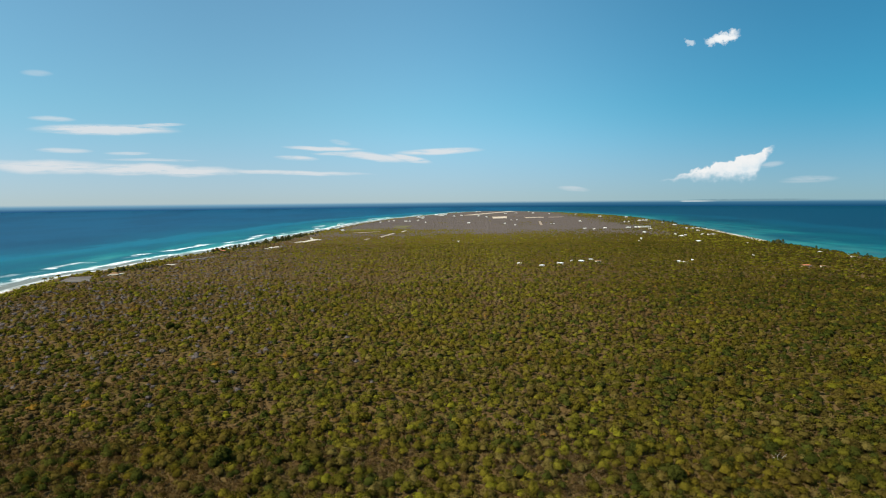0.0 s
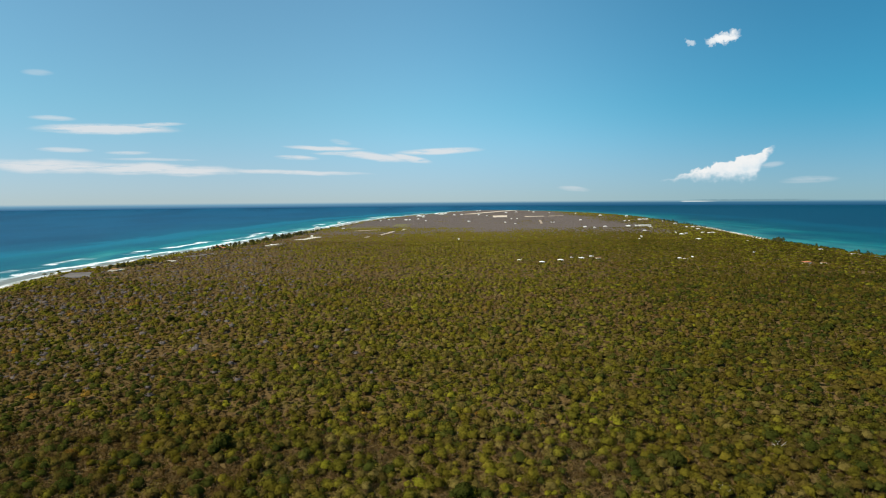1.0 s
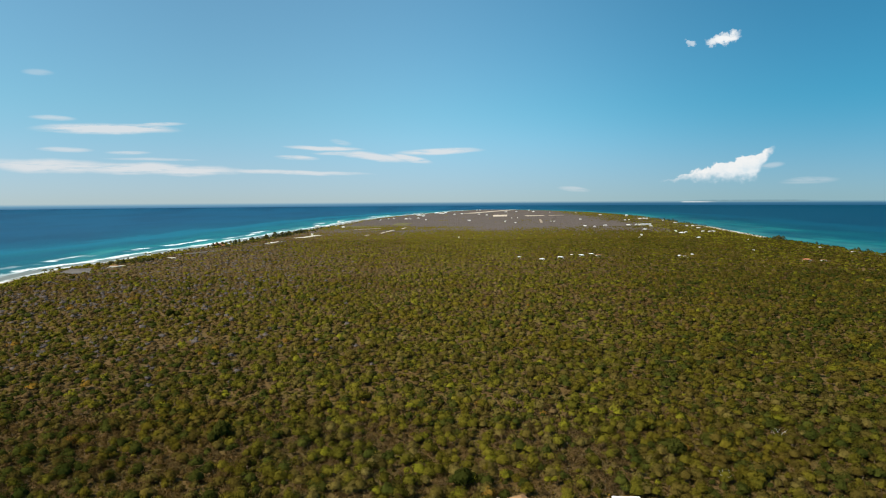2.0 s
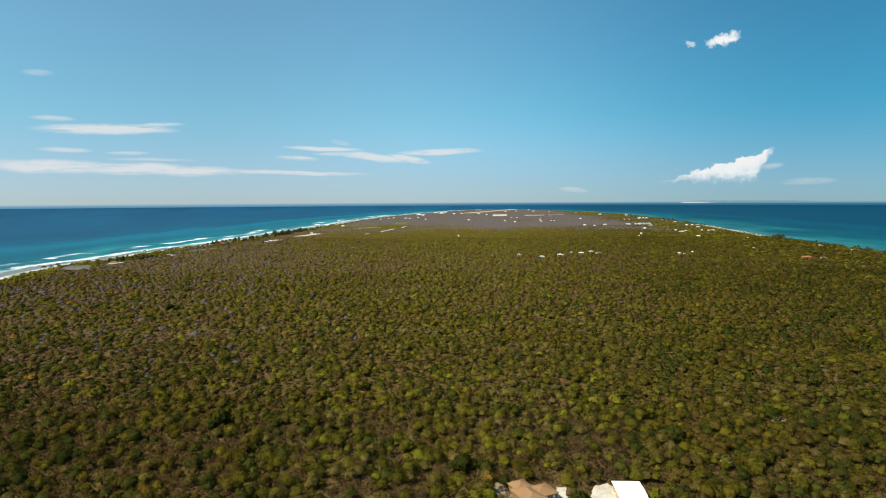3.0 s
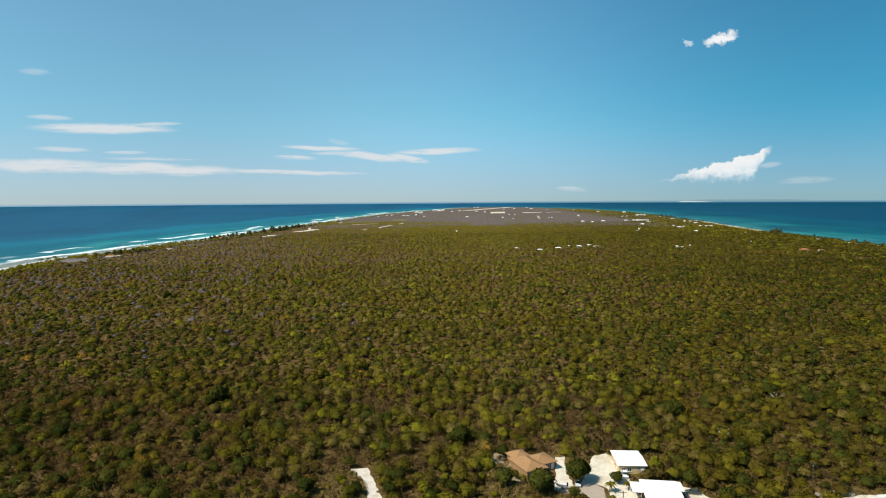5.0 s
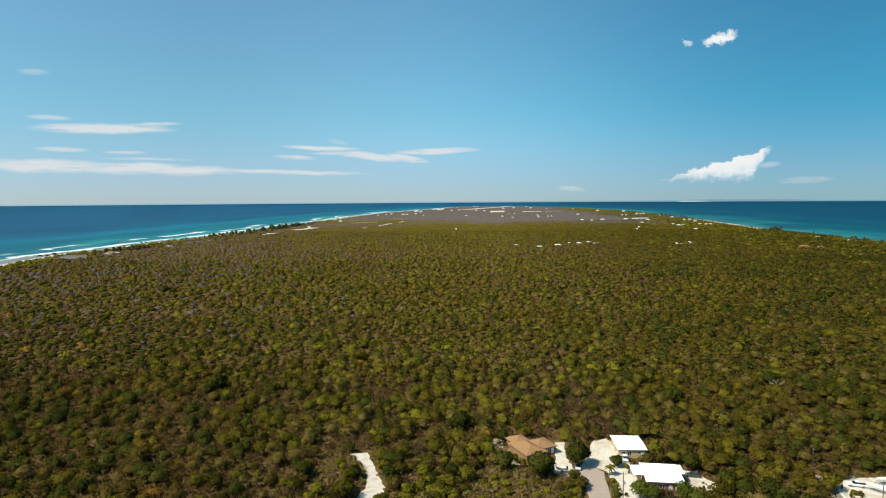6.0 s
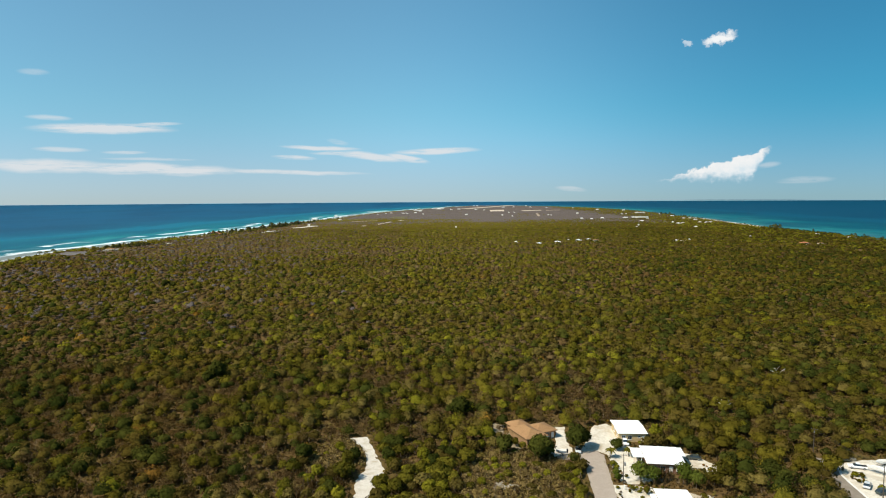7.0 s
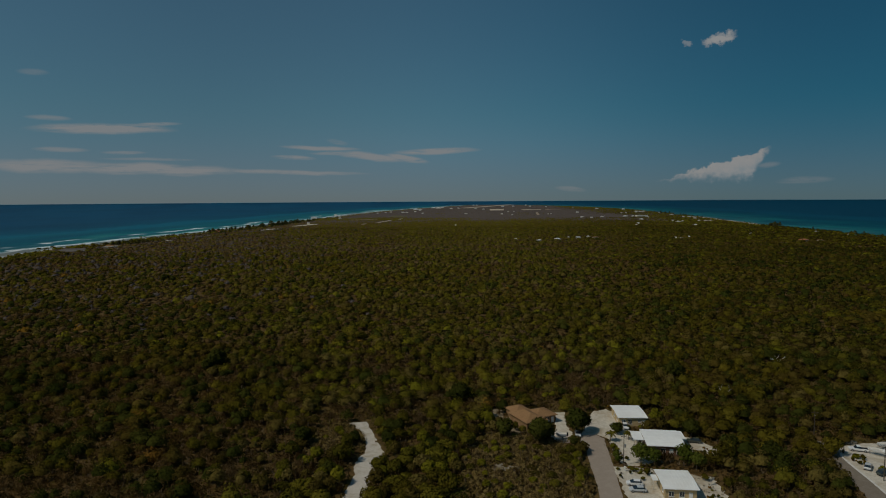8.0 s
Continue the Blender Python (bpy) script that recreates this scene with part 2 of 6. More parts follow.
# leafless grey, made paler and bluer than the twigs to hold some distance haze
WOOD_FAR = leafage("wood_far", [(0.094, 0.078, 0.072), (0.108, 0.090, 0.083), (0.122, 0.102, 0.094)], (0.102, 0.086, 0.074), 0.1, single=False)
FIELD = grained("rough_grass", (0.10, 0.10, 0.022), (0.15, 0.142, 0.035), 0.05, 0.95, 0.1, stain=(0.13, 0.105, 0.05), bump=0.2)
BARK = grained("bark", (0.12, 0.095, 0.07), (0.2, 0.17, 0.13), 9.0, 0.9, 0.1)
POLE_WOOD = grained("pole_wood", (0.06, 0.048, 0.036), (0.10, 0.082, 0.064), 9.0, 0.9, 0.1)
DEADWOOD = grained("dead_wood", (0.46, 0.43, 0.38), (0.60, 0.57, 0.52), 8.0, 0.85, 0.1)
SAND = grained("coral_sand", (0.46, 0.415, 0.345), (0.59, 0.545, 0.465), 1.1, 0.95, 0.1, stain=(0.30, 0.23, 0.14), bump=0.06)
GRAVEL = grained("white_marl", (0.45, 0.41, 0.355), (0.55, 0.515, 0.465), 2.2, 0.95, 0.1, stain=(0.30, 0.25, 0.17), bump=0.06)
ASPHALT = grained("worn_asphalt", (0.28, 0.228, 0.185), (0.32, 0.265, 0.218), 3.0, 0.9, 0.2, stain=(0.35, 0.295, 0.245), bump=0.01)
LANE_ASPHALT = grained("brown_asphalt", (0.165, 0.135, 0.105), (0.21, 0.178, 0.142), 3.0, 0.9, 0.2, stain=(0.24, 0.205, 0.165), bump=0.01)
DIRT = grained("stony_dirt", (0.20, 0.15, 0.09), (0.34, 0.28, 0.20), 0.9, 0.95, 0.1, stain=(0.11, 0.085, 0.04), bump=0.08)
KERB = grained("concrete", (0.55, 0.53, 0.5), (0.66, 0.64, 0.6), 4.0, 0.9, 0.2)
ROOF_WHITE = grained("white_metal_roof", (0.80, 0.80, 0.79), (0.86, 0.86, 0.85), 0.6, 0.45, 0.4, stain=(0.74, 0.73, 0.70), bump=0.004)
ROOF_TAN = grained("tan_shingle", (0.235, 0.130, 0.058), (0.295, 0.170, 0.082), 5.0, 0.9, 0.2, stain=(0.20, 0.108, 0.048))
ROOF_RED = grained("red_roof", (0.42, 0.14, 0.07), (0.52, 0.2, 0.11), 3.0, 0.85, 0.2)
WALL_BEIGE = grained("beige_render", (0.45, 0.33, 0.17), (0.52, 0.39, 0.22), 2.0, 0.9, 0.2)
WALL_OCHRE = grained("ochre_render", (0.21, 0.125, 0.06), (0.27, 0.165, 0.085), 2.0, 0.9, 0.2)
WALL_BROWN = grained("brown_render", (0.20, 0.11, 0.07), (0.26, 0.15, 0.10), 2.0, 0.9, 0.2)
WALL_PALE = grained("pale_render", (0.62, 0.58, 0.5), (0.7, 0.66, 0.6), 2.0, 0.9, 0.2)
TRIM_WHITE = plain("white_paint", (0.78, 0.77, 0.74), 0.5)
GLASS_DARK = plain("dark_window_glass", (0.02, 0.03, 0.04), 0.08, 0.6)
CAR_WHITE = plain("white_car_paint", (0.78, 0.78, 0.78), 0.2, 0.6)
CAR_SILVER = plain("silver_car_paint", (0.5, 0.52, 0.54), 0.25, 0.6)
CAR_DARK = plain("dark_car_paint", (0.05, 0.06, 0.05), 0.25, 0.6)
RUBBER = plain("rubber", (0.02, 0.02, 0.02), 0.8, 0.2)
STEEL = plain("galvanised_steel", (0.4, 0.41, 0.42), 0.4, 0.5, 0.7)
ROCK = grained("limestone_rubble", (0.24, 0.205, 0.15), (0.36, 0.32, 0.26), 1.5, 0.95, 0.1, bump=0.08)

IRONSHORE = grained("grey_ironshore", (0.075, 0.066, 0.062), (0.135, 0.120, 0.112), 0.25, 0.95, 0.1, stain=(0.17, 0.15, 0.13), bump=0.3)


def soil_material():
    m, n, out = material("scrub_soil")
    p = position(n)
    fine = n.noise(p, 0.55, 6, 0.65)
    mid = n.noise(p, 0.05, 5, 0.6)
    wide = n.noise(p, 0.006, 4, 0.6)
    c = n.mix(n.ramp(fine, 0.3, 0.7), (0.066, 0.040, 0.013), (0.134, 0.083, 0.030))
    c = n.mix(n.ramp(mid, 0.45, 0.7, 0, 0.6), c, (0.09, 0.075, 0.020))
    c = n.mix(n.ramp(wide, 0.45, 0.7, 0, 0.5), c, (0.118, 0.076, 0.030))
    # beach sand along the water's edge
    a = n.add("ShaderNodeAttribute")
    a.attribute_name = "shore"
    edge = n.math("ADD", a.outputs["Fac"], n.math("MULTIPLY", n.math("SUBTRACT", mid, 0.5), 22.0))
    c = n.mix(n.ramp(edge, 15.0, 6.0), c, (0.33, 0.29, 0.215))
    surface(n, out, c, 0.95, 0.1, 0, fine, 0.5)
    return m


def water_material():
    m, n, out = material("sea_water")
    p = position(n)
    a = n.add("ShaderNodeAttribute")
    a.attribute_name = "shore"
    d = a.outputs["Fac"]
    reef = n.noise(n.scaled(p, 1, 0.22, 1), 0.013, 5, 0.62, 0.5)
    wob = n.noise(n.scaled(p, 1, 0.3, 1), 0.03, 4, 0.6)
    dd = n.math("ADD", d, n.math("MULTIPLY", n.math("SUBTRACT", reef, 0.5), 480.0))
    c = n.mix(n.ramp(dd, 10.0, 140.0), (0.035, 0.25, 0.235), (0.003, 0.130, 0.155))
    c = n.mix(n.ramp(dd, 90.0, 380.0), c, (0.0015, 0.066, 0.118))
    c = n.mix(n.ramp(d, 300.0, 900.0), c, (0.002, 0.058, 0.122))
    patch = n.noise(n.scaled(p, 1, 0.5, 1), 0.0035, 5, 0.6)
    c = n.mix(n.ramp(patch, 0.4, 0.65, 0, 0.6), c, (0.001, 0.032, 0.078))
    bar = n.math("ABSOLUTE", n.math("SUBTRACT", n.math("ADD", d, n.math("MULTIPLY", n.math("SUBTRACT", reef, 0.5), 260.0)), 330.0))
    c = n.mix(n.ramp(bar, 95.0, 20.0, 0.0, 0.75), c, (0.002, 0.120, 0.185))
    lee = n.add("ShaderNodeSeparateXYZ")
    n.link(p, lee.inputs[0])
    # darker to the east: the dimmer sky reflection there put into the colour
    c = n.mix(n.math("MULTIPLY", n.ramp(lee.outputs[0], 300.0, 1300.0), n.ramp(d, 100.0, 700.0)), c, (0.002, 0.064, 0.118))
    c = n.mix(n.ramp(lee.outputs[0], 300.0, 1300.0), c, n.mix(1.0, c, (0.3, 0.56, 0.60), "MULTIPLY"))
    shelf = n.add("ShaderNodeAttribute")
    shelf.attribute_name = "surf"
    c = n.mix(n.math("MULTIPLY", n.ramp(n.math("ADD", d, n.math("MULTIPLY", n.math("SUBTRACT", wob, 0.5), 30.0)), 40.0, 22.0), shelf.outputs["Fac"]), c, (0.15, 0.165, 0.15))
    # surf on the beach and over the reef
    surf_noise = n.noise(n.scaled(p, 1, 0.25, 1), 0.06, 5, 0.65, 0.8)
    gap = n.noise(n.scaled(p, 0.2, 1, 1), 0.0042, 3, 0.6)
    line = n.math("ABSOLUTE", n.math("SUBTRACT", n.math("ADD", d, n.math("MULTIPLY", n.math("SUBTRACT", surf_noise, 0.5), 62.0)), 40.0))
    beach = n.math("MULTIPLY", n.ramp(line, 14.0, 4.0), n.ramp(wob, 0.34, 0.56, 0.25, 0.95))
    beach = n.math("MAXIMUM", beach, n.math("MULTIPLY", n.ramp(d, 9.0, 2.0), n.ramp(surf_noise, 0.35, 0.6, 0.1, 0.8)))
    off = n.math("ABSOLUTE", n.math("SUBTRACT", n.math("ADD", d, n.math("MULTIPLY", n.math("SUBTRACT", wob, 0.5), 60.0)), 112.0))
    reefline = n.math("MULTIPLY", n.ramp(off, 17.0, 6.0), n.ramp(gap, 0.49, 0.56))
    off2 = n.math("ABSOLUTE", n.math("SUBTRACT", n.math("ADD", d, n.math("MULTIPLY", n.math("SUBTRACT", wob, 0.5), 60.0)), 84.0))
    reefline2 = n.math("MULTIPLY", n.ramp(off2, 12.0, 4.0), n.ramp(gap, 0.46, 0.36))
    rough_side = n.add("ShaderNodeAttribute")
    rough_side.attribute_name = "surf"
    foam = n.math("MAXIMUM", beach, n.math("MULTIPLY", n.math("MAXIMUM", reefline, reefline2), n.ramp(surf_noise, 0.3, 0.55)))
    foam = n.math("MULTIPLY", foam, rough_side.outputs["Fac"], True)
    caps = n.noise(p, 0.055, 3, 0.7)
    caps = n.math("MULTIPLY", n.ramp(caps, 0.755, 0.79), n.ramp(d, 60, 200, 0, 0.7))
    caps = n.math("MULTIPLY", caps, n.ramp(lee.outputs[0], 300.0, 0.0))
    foam = n.math("MAXIMUM", foam, caps)
    c = n.mix(foam, c, (0.78, 0.80, 0.80))
    waves = n.noise(n.scaled(p, 1, 0.6, 1), 0.25, 4, 0.6)
    surface(n, out, c, 0.5, 0.09, 0, waves, 0.4)
    return m


PALE_STRIP = grained("pale_marl", (0.44, 0.36, 0.28), (0.54, 0.45, 0.36), 0.03, 0.95, 0.1, stain=(0.36, 0.29, 0.22), bump=0.1)
QUARRY_FLOOR = grained("quarry_floor", (0.26, 0.20, 0.15), (0.36, 0.28, 0.21), 0.03, 0.95, 0.1, stain=(0.22, 0.18, 0.15), bump=0.1)
SOIL = soil_material()
WATER = water_material()

# ---- plan of the island: both coasts as x over y, far distances drawn in ----
EYE = 98.0
WEST_Y = [-6000, 0, 870, 1010, 1130, 1250, 1410, 1620, 1900, 2300, 2800, 3480, 4190, 5060, 5870, 6520, 6900]
WEST_X = [-600, -590, -614, -629, -612, -598, -573, -556, -533, -501, -459, -415, -313, -106, 86, 270, 560]
EAST_Y = [-6000, 0, 970, 1180, 1375, 1520, 1700, 1990, 2430, 3060, 3780, 4450, 5100, 6210, 6700, 6900]
EAST_X = [760, 780, 818, 832, 856, 866, 880, 924, 1003, 1103, 1200, 1225, 1190, 960, 750, 600]


def wander(y, seed):
    y = np.asarray(y, float)
    return 5 * np.sin(y / 61 + seed) + 7 * np.sin(y / 143 + 2 * seed) + 3 * np.sin(y / 27 + 3 * seed)


def west(y):
    return np.interp(y, WEST_Y, WEST_X) + wander(y, 1.0)


def east(y):
    return np.interp(y, EAST_Y, EAST_X) + wander(y, 2.3)


def drawn_in(v):
    """Keeps bearing and dip as seen from the descent's mean height, and draws what is far off in to under five kilometres."""
    v = np.array(v, float).reshape(-1, 3)
    d = np.maximum(np.hypot(v[:, 0], v[:, 1]), 1e-6)
    r = np.where(d < 2600, d, 2600 + 2290 * (1 - np.exp(-(np.maximum(d, 2600) - 2600) / 2300)))
    s = r / d
    drop = np.where(d < 1500, 0, 0.87 * (d - 1500) ** 2 / 12.742e6)
    out = v * s[:, None]
    out[:, 2] = EYE + s * (v[:, 2] - drop - EYE)
    return out


def near_scale(x, y):
    d = math.hypot(x, y)
    return 1.0 if d < 2600 else (2600 + 2290 * (1 - math.exp(-(d - 2600) / 2300))) / d


# ---- mesh helpers ----
def mesh_of(name, verts, faces, mats, index=None, smooth=False):
    me = bpy.data.meshes.new(name)
    me.from_pydata([tuple(v) for v in verts], [], [tuple(f) for f in faces])
    for m in (mats if isinstance(mats, (list, tuple)) else [mats]):
        me.materials.append(m)
    if index is not None:
        me.polygons.foreach_set("material_index", index)
    if smooth:
        me.polygons.foreach_set("use_smooth", [True] * len(me.polygons))
    me.update()
    return me


def leaves_mesh(name, v, mat, plant=None, corners=3, normals=None):
    """A mesh of loose leaf pieces: v holds the corners of each piece in turn, plant a random number for each plant,
    normals the way in which the foliage round each corner faces."""
    me = bpy.data.meshes.new(name)
    n = len(v)
    me.vertices.add(n)
    me.vertices.foreach_set("co", np.ascontiguousarray(v, dtype=np.float32).ravel())
    me.loops.add(n)
    me.loops.foreach_set("vertex_index", np.arange(n, dtype=np.int32))
    me.polygons.add(n // corners)
    me.polygons.foreach_set("loop_start", np.arange(0, n, corners, dtype=np.int32))
    me.materials.append(mat)
    me.update(calc_edges=True)
    if plant is not None:
        add_float(me, "plant", plant)
    if normals is not None:
        at = me.attributes.new("custom_normal", "FLOAT_VECTOR", "POINT")
        at.data.foreach_set("vector", np.ascontiguousarray(normals, dtype=np.float32).ravel())
    return me


def part(name, bm, mat, parent, label=""):
    me = bpy.data.meshes.new(name)
    bmesh.ops.recalc_face_normals(bm, faces=bm.faces)
    bm.to_mesh(me)
    bm.free()
    me.materials.append(mat)
    ob = new(name, me)
    ob.parent = parent
    return tagged(ob, label)


def piece(name, me, parent, label=""):
    ob = new(name, me)
    ob.parent = parent
    return tagged(ob, label)


def box(bm, x0, x1, y0, y1, z0, z1, m=None, bevel=0.0):
    k = bmesh.new()
    bmesh.ops.create_cube(k, size=1)
    bmesh.ops.transform(k, matrix=Matrix.Translation(((x0 + x1) / 2, (y0 + y1) / 2, (z0 + z1) / 2)) @
                        Matrix.Diagonal((x1 - x0, y1 - y0, z1 - z0, 1)), verts=k.verts)
    if bevel:
        bmesh.ops.bevel(k, geom=k.edges[:], offset=bevel, segments=2, affect="EDGES", profile=0.6)
    if m is not None:
        bmesh.ops.transform(k, matrix=m, verts=k.verts)
    add_to(bm, k)


def add_to(bm, k):
    me = bpy.data.meshes.new("tmp")
    k.to_mesh(me)
    k.free()
    bm.from_mesh(me)
    bpy.data.meshes.remove(me)


def rod(bm, a, b, r0, r1, sides=6):
    a, b = Vector(a), Vector(b)
    k = bmesh.new()
    bmesh.ops.create_cone(k, cap_ends=True, segments=sides, radius1=r0, radius2=r1, depth=(b - a).length)
    turn = (b - a).to_track_quat("Z", "Y").to_matrix().to_4x4()
    bmesh.ops.transform(k, matrix=Matrix.Translation((a + b) / 2) @ turn, verts=k.verts)
    add_to(bm, k)


def hull(bm, verts, faces):
    vs = [bm.verts.new(v) for v in verts]
    for f in faces:
        bm.faces.new([vs[i] for i in f])


def thing(name, m, label, category, group=""):
    ob = new(name)
    ob.empty_display_size = 0.5
    ob.matrix_world = m
    return tagged(ob, label, category, group)


# ---- sea, shallows, land ----
def add_float(me, name, values):
    a = me.attributes.new(name, "FLOAT", "POINT")
    a.data.foreach_set("value", np.asarray(values, dtype=np.float32))


def grid_faces(rows, cols):
    return [(r * cols + c, r * cols + c + 1, (r + 1) * cols + c + 1, (r + 1) * cols + c)
            for r in range(rows - 1) for c in range(cols - 1)]


def build_sea():
    radii = [0.0] + list(np.geomspace(60, 12500, 70))
    turns = 120
    verts, faces = [(0, 0, -0.9)], []
    for r in radii[1:]:
        for k in range(turns):
            a = 2 * math.pi * k / turns
            verts.append((r * math.sin(a), r * math.cos(a), -0.9))
    for k in range(turns):
        faces.append((0, 1 + (k + 1) % turns, 1 + k))
    for i in range(len(radii) - 2):
        for k in range(turns):
            a, b = 1 + i * turns + k, 1 + i * turns + (k + 1) % turns
            faces.append((a, b, b + turns, a + turns))
    me = mesh_of("water", drawn_in(verts), faces, WATER)
    add_float(me, "shore", [1200.0] * len(verts))
    add_float(me, "surf", [1.0] * len(verts))
    tagged(new("water", me), "deep blue open sea with small whitecaps", "sea", kind="structure")
    offs = np.array([-12, 0, 5, 10, 15, 20, 27, 35, 45, 60, 75, 90, 110, 140, 180, 240, 320, 420, 560, 760, 1000, 1300.0])
    ys = np.concatenate([np.linspace(-900, 700, 20), np.geomspace(720, 6900, 260)])
    for side, coast, way, surf in (("west", west, -1, 1.0), ("east", east, 1, 0.02)):
        v, d = [], []
        for y in ys:
            x0 = float(coast(y))
            for o in offs:
                v.append((x0 + way * o, y, -0.5 - 0.0002 * o))
                d.append(max(o, 0.0) * (0.9 if way < 0 else 0.62))
        me = mesh_of("shallow_water", drawn_in(v), grid_faces(len(ys), len(offs)), WATER)
        add_float(me, "shore", d)
        add_float(me, "surf", [surf] * len(d))
        words = "turquoise shallows with white surf along the beach" if way < 0 else "calm turquoise shallows along the lee coast"
        tagged(new("water_" + side, me), words, "sea", kind="structure")


def build_land():
    ys = np.concatenate([np.linspace(-5000, 0, 16)[:-1], np.linspace(0, 700, 36)[:-1], np.geomspace(700, 6900, 240)])
    inset = np.array([-14, 0, 4, 9, 15, 22, 32, 48, 80, 130])
    inner = np.linspace(0, 1, 26)[1:-1]
    v, d = [], []
    for y in ys:
        a, b = float(west(y)), float(east(y))
        half = (b - a) / 2
        e = np.minimum(inset, half * 0.9)
        xs = np.concatenate([a + e, a + e[-1] + (b - a - 2 * e[-1]) * inner, (b - e)[::-1]])
        for x in xs:
            s = min(x - a, b - x)
            v.append((x, y, -0.55 + (0.55 * min(s / 25, 1.0) if s > 0 else 0.1 * s)))
            d.append(max(s, 0.0))
    cols = len(inset) * 2 + len(inner)
    me = mesh_of("ground", drawn_in(v), grid_faces(len(ys), cols), SOIL, smooth=True)
    add_float(me, "shore", d)
    tagged(new("ground", me), "flat dry scrubland soil with a pale beach edge", "ground", kind="structure")


build_sea()
build_land()

# ---- cleared ground: roads, yards, tracks ----
ROAD = [(36.5, 130), (39.5, 150), (41.8, 164.3), (43.4, 181.5), (44.6, 190.5), (42.6, 194.2), (38.0, 193.2), (36.4, 195.4),
        (41.0, 198.6), (45.5, 199.6), (50.0, 200.4), (52.2, 196.5), (51.5, 193.0), (49.8, 179.0), (47.7, 164.2), (45.6, 150), (42.4, 130)]
YARD_EAST = [(45.5, 199.4), (47.6, 204.8), (51.0, 214.0), (55.0, 223.0), (60.2, 225.0), (62.5, 221.0), (62.5, 203.5), (60.5, 200.0), (62.5, 197.0),
             (63.5, 180.5), (60.0, 176.5), (53.6, 175.5), (52.0, 180.0), (52.9, 193.0), (53.2, 197.0), (50.4, 200.8)]
YARD_TAN = [(40.9, 222.0), (44.2, 222.0), (42.3, 207.0), (43.0, 199.2), (36.2, 195.8), (35.2, 200.0), (38.0, 205.0), (39.2, 212.0)]
YARD_BACK = [(76.5, 199.0), (80.5, 196.0), (84.5, 188.0), (83.0, 180.0), (78.0, 178.0), (75.5, 183.0), (77.0, 190.0)]
YARD_SOUTH = [(48.5, 176.0), (55.5, 174.5), (63.0, 172.0), (69.0, 170.0), (74.5, 168.0), (73.0, 150.0), (68.0, 136.0), (46.5, 138.0), (46.7, 150.0), (48.6, 164.0)]
YARD_WEST = [(19.0, 226.0), (22.5, 224.5), (21.0, 214.5), (26.5, 203.0), (24.0, 201.0), (19.5, 209.0), (17.5, 217.0)]
TRACK = [(-32.6, 213.2), (-28.5, 207.5), (-25.9, 203.1), (-23.9, 193.5), (-23.8, 186.5), (-25.3, 178.0), (-24.5, 170.4), (-25.6, 157.0), (-28.0, 136.0),
         (-21.5, 136.0), (-19.6, 157.5), (-19.6, 172.7), (-17.4, 180.5), (-17.9, 188.0), (-20.6, 196.2), (-24.4, 208.5), (-25.6, 213.6)]
LANE = [(116.4, 194.8), (119.0, 193.0), (121.2, 191.4), (122.3, 189.2), (120.0, 184.0), (118.3, 180.4), (117.3, 175.0), (116.6, 169.0), (116.0, 163.5),
        (114.0, 152.0), (111.0, 130.0), (104.0, 130.0), (107.5, 150.0), (110.6, 163.0), (112.4, 170.0), (113.4, 175.0), (113.8, 180.0), (114.8, 186.0), (115.2, 191.0)]
LOT = [(122.5, 189.1), (126.7, 189.6), (128.6, 190.8), (138.3, 191.2), (152.0, 192.0), (166.0, 180.0), (160.0, 150.0), (140.0, 130.0), (111.3, 130.0),
       (114.3, 152.0), (116.3, 163.5), (116.9, 169.0), (117.6, 175.0), (118.6, 180.4), (120.3, 184.0)]
GLADE = [(14.2, 175.4), (16.2, 176.8), (18.8, 176.0), (21.4, 176.6), (22.4, 174.6), (19.6, 173.4), (17.4, 174.0), (15.2, 173.2)]
CLEARED = [ROAD, YARD_EAST, YARD_TAN, YARD_BACK, YARD_SOUTH, YARD_WEST, TRACK, LANE, LOT, GLADE]


def inside(poly, x, y):
    x, y = np.asarray(x, float), np.asarray(y, float)
    hit = np.zeros(x.shape, bool)
    px, py = zip(*poly)
    j = len(poly) - 1
    for i in range(len(poly)):
        cross = (py[i] > y) != (py[j] > y)
        at = (px[j] - px[i]) * (y - py[i]) / ((py[j] - py[i]) or 1e-9) + px[i]
        hit ^= cross & (x < at)
        j = i
    return hit


def near_edge(poly, x, y, d):
    """True within d of the outline."""
    x, y = np.asarray(x, float), np.asarray(y, float)
    hit = np.zeros(x.shape, bool)
    for (ax, ay), (bx, by) in zip(poly, poly[1:] + poly[:1]):
        ux, uy = bx - ax, by - ay
        t = np.clip(((x - ax) * ux + (y - ay) * uy) / (ux * ux + uy * uy + 1e-9), 0, 1)
        hit |= np.hypot(x - ax - t * ux, y - ay - t * uy) < d
    return hit


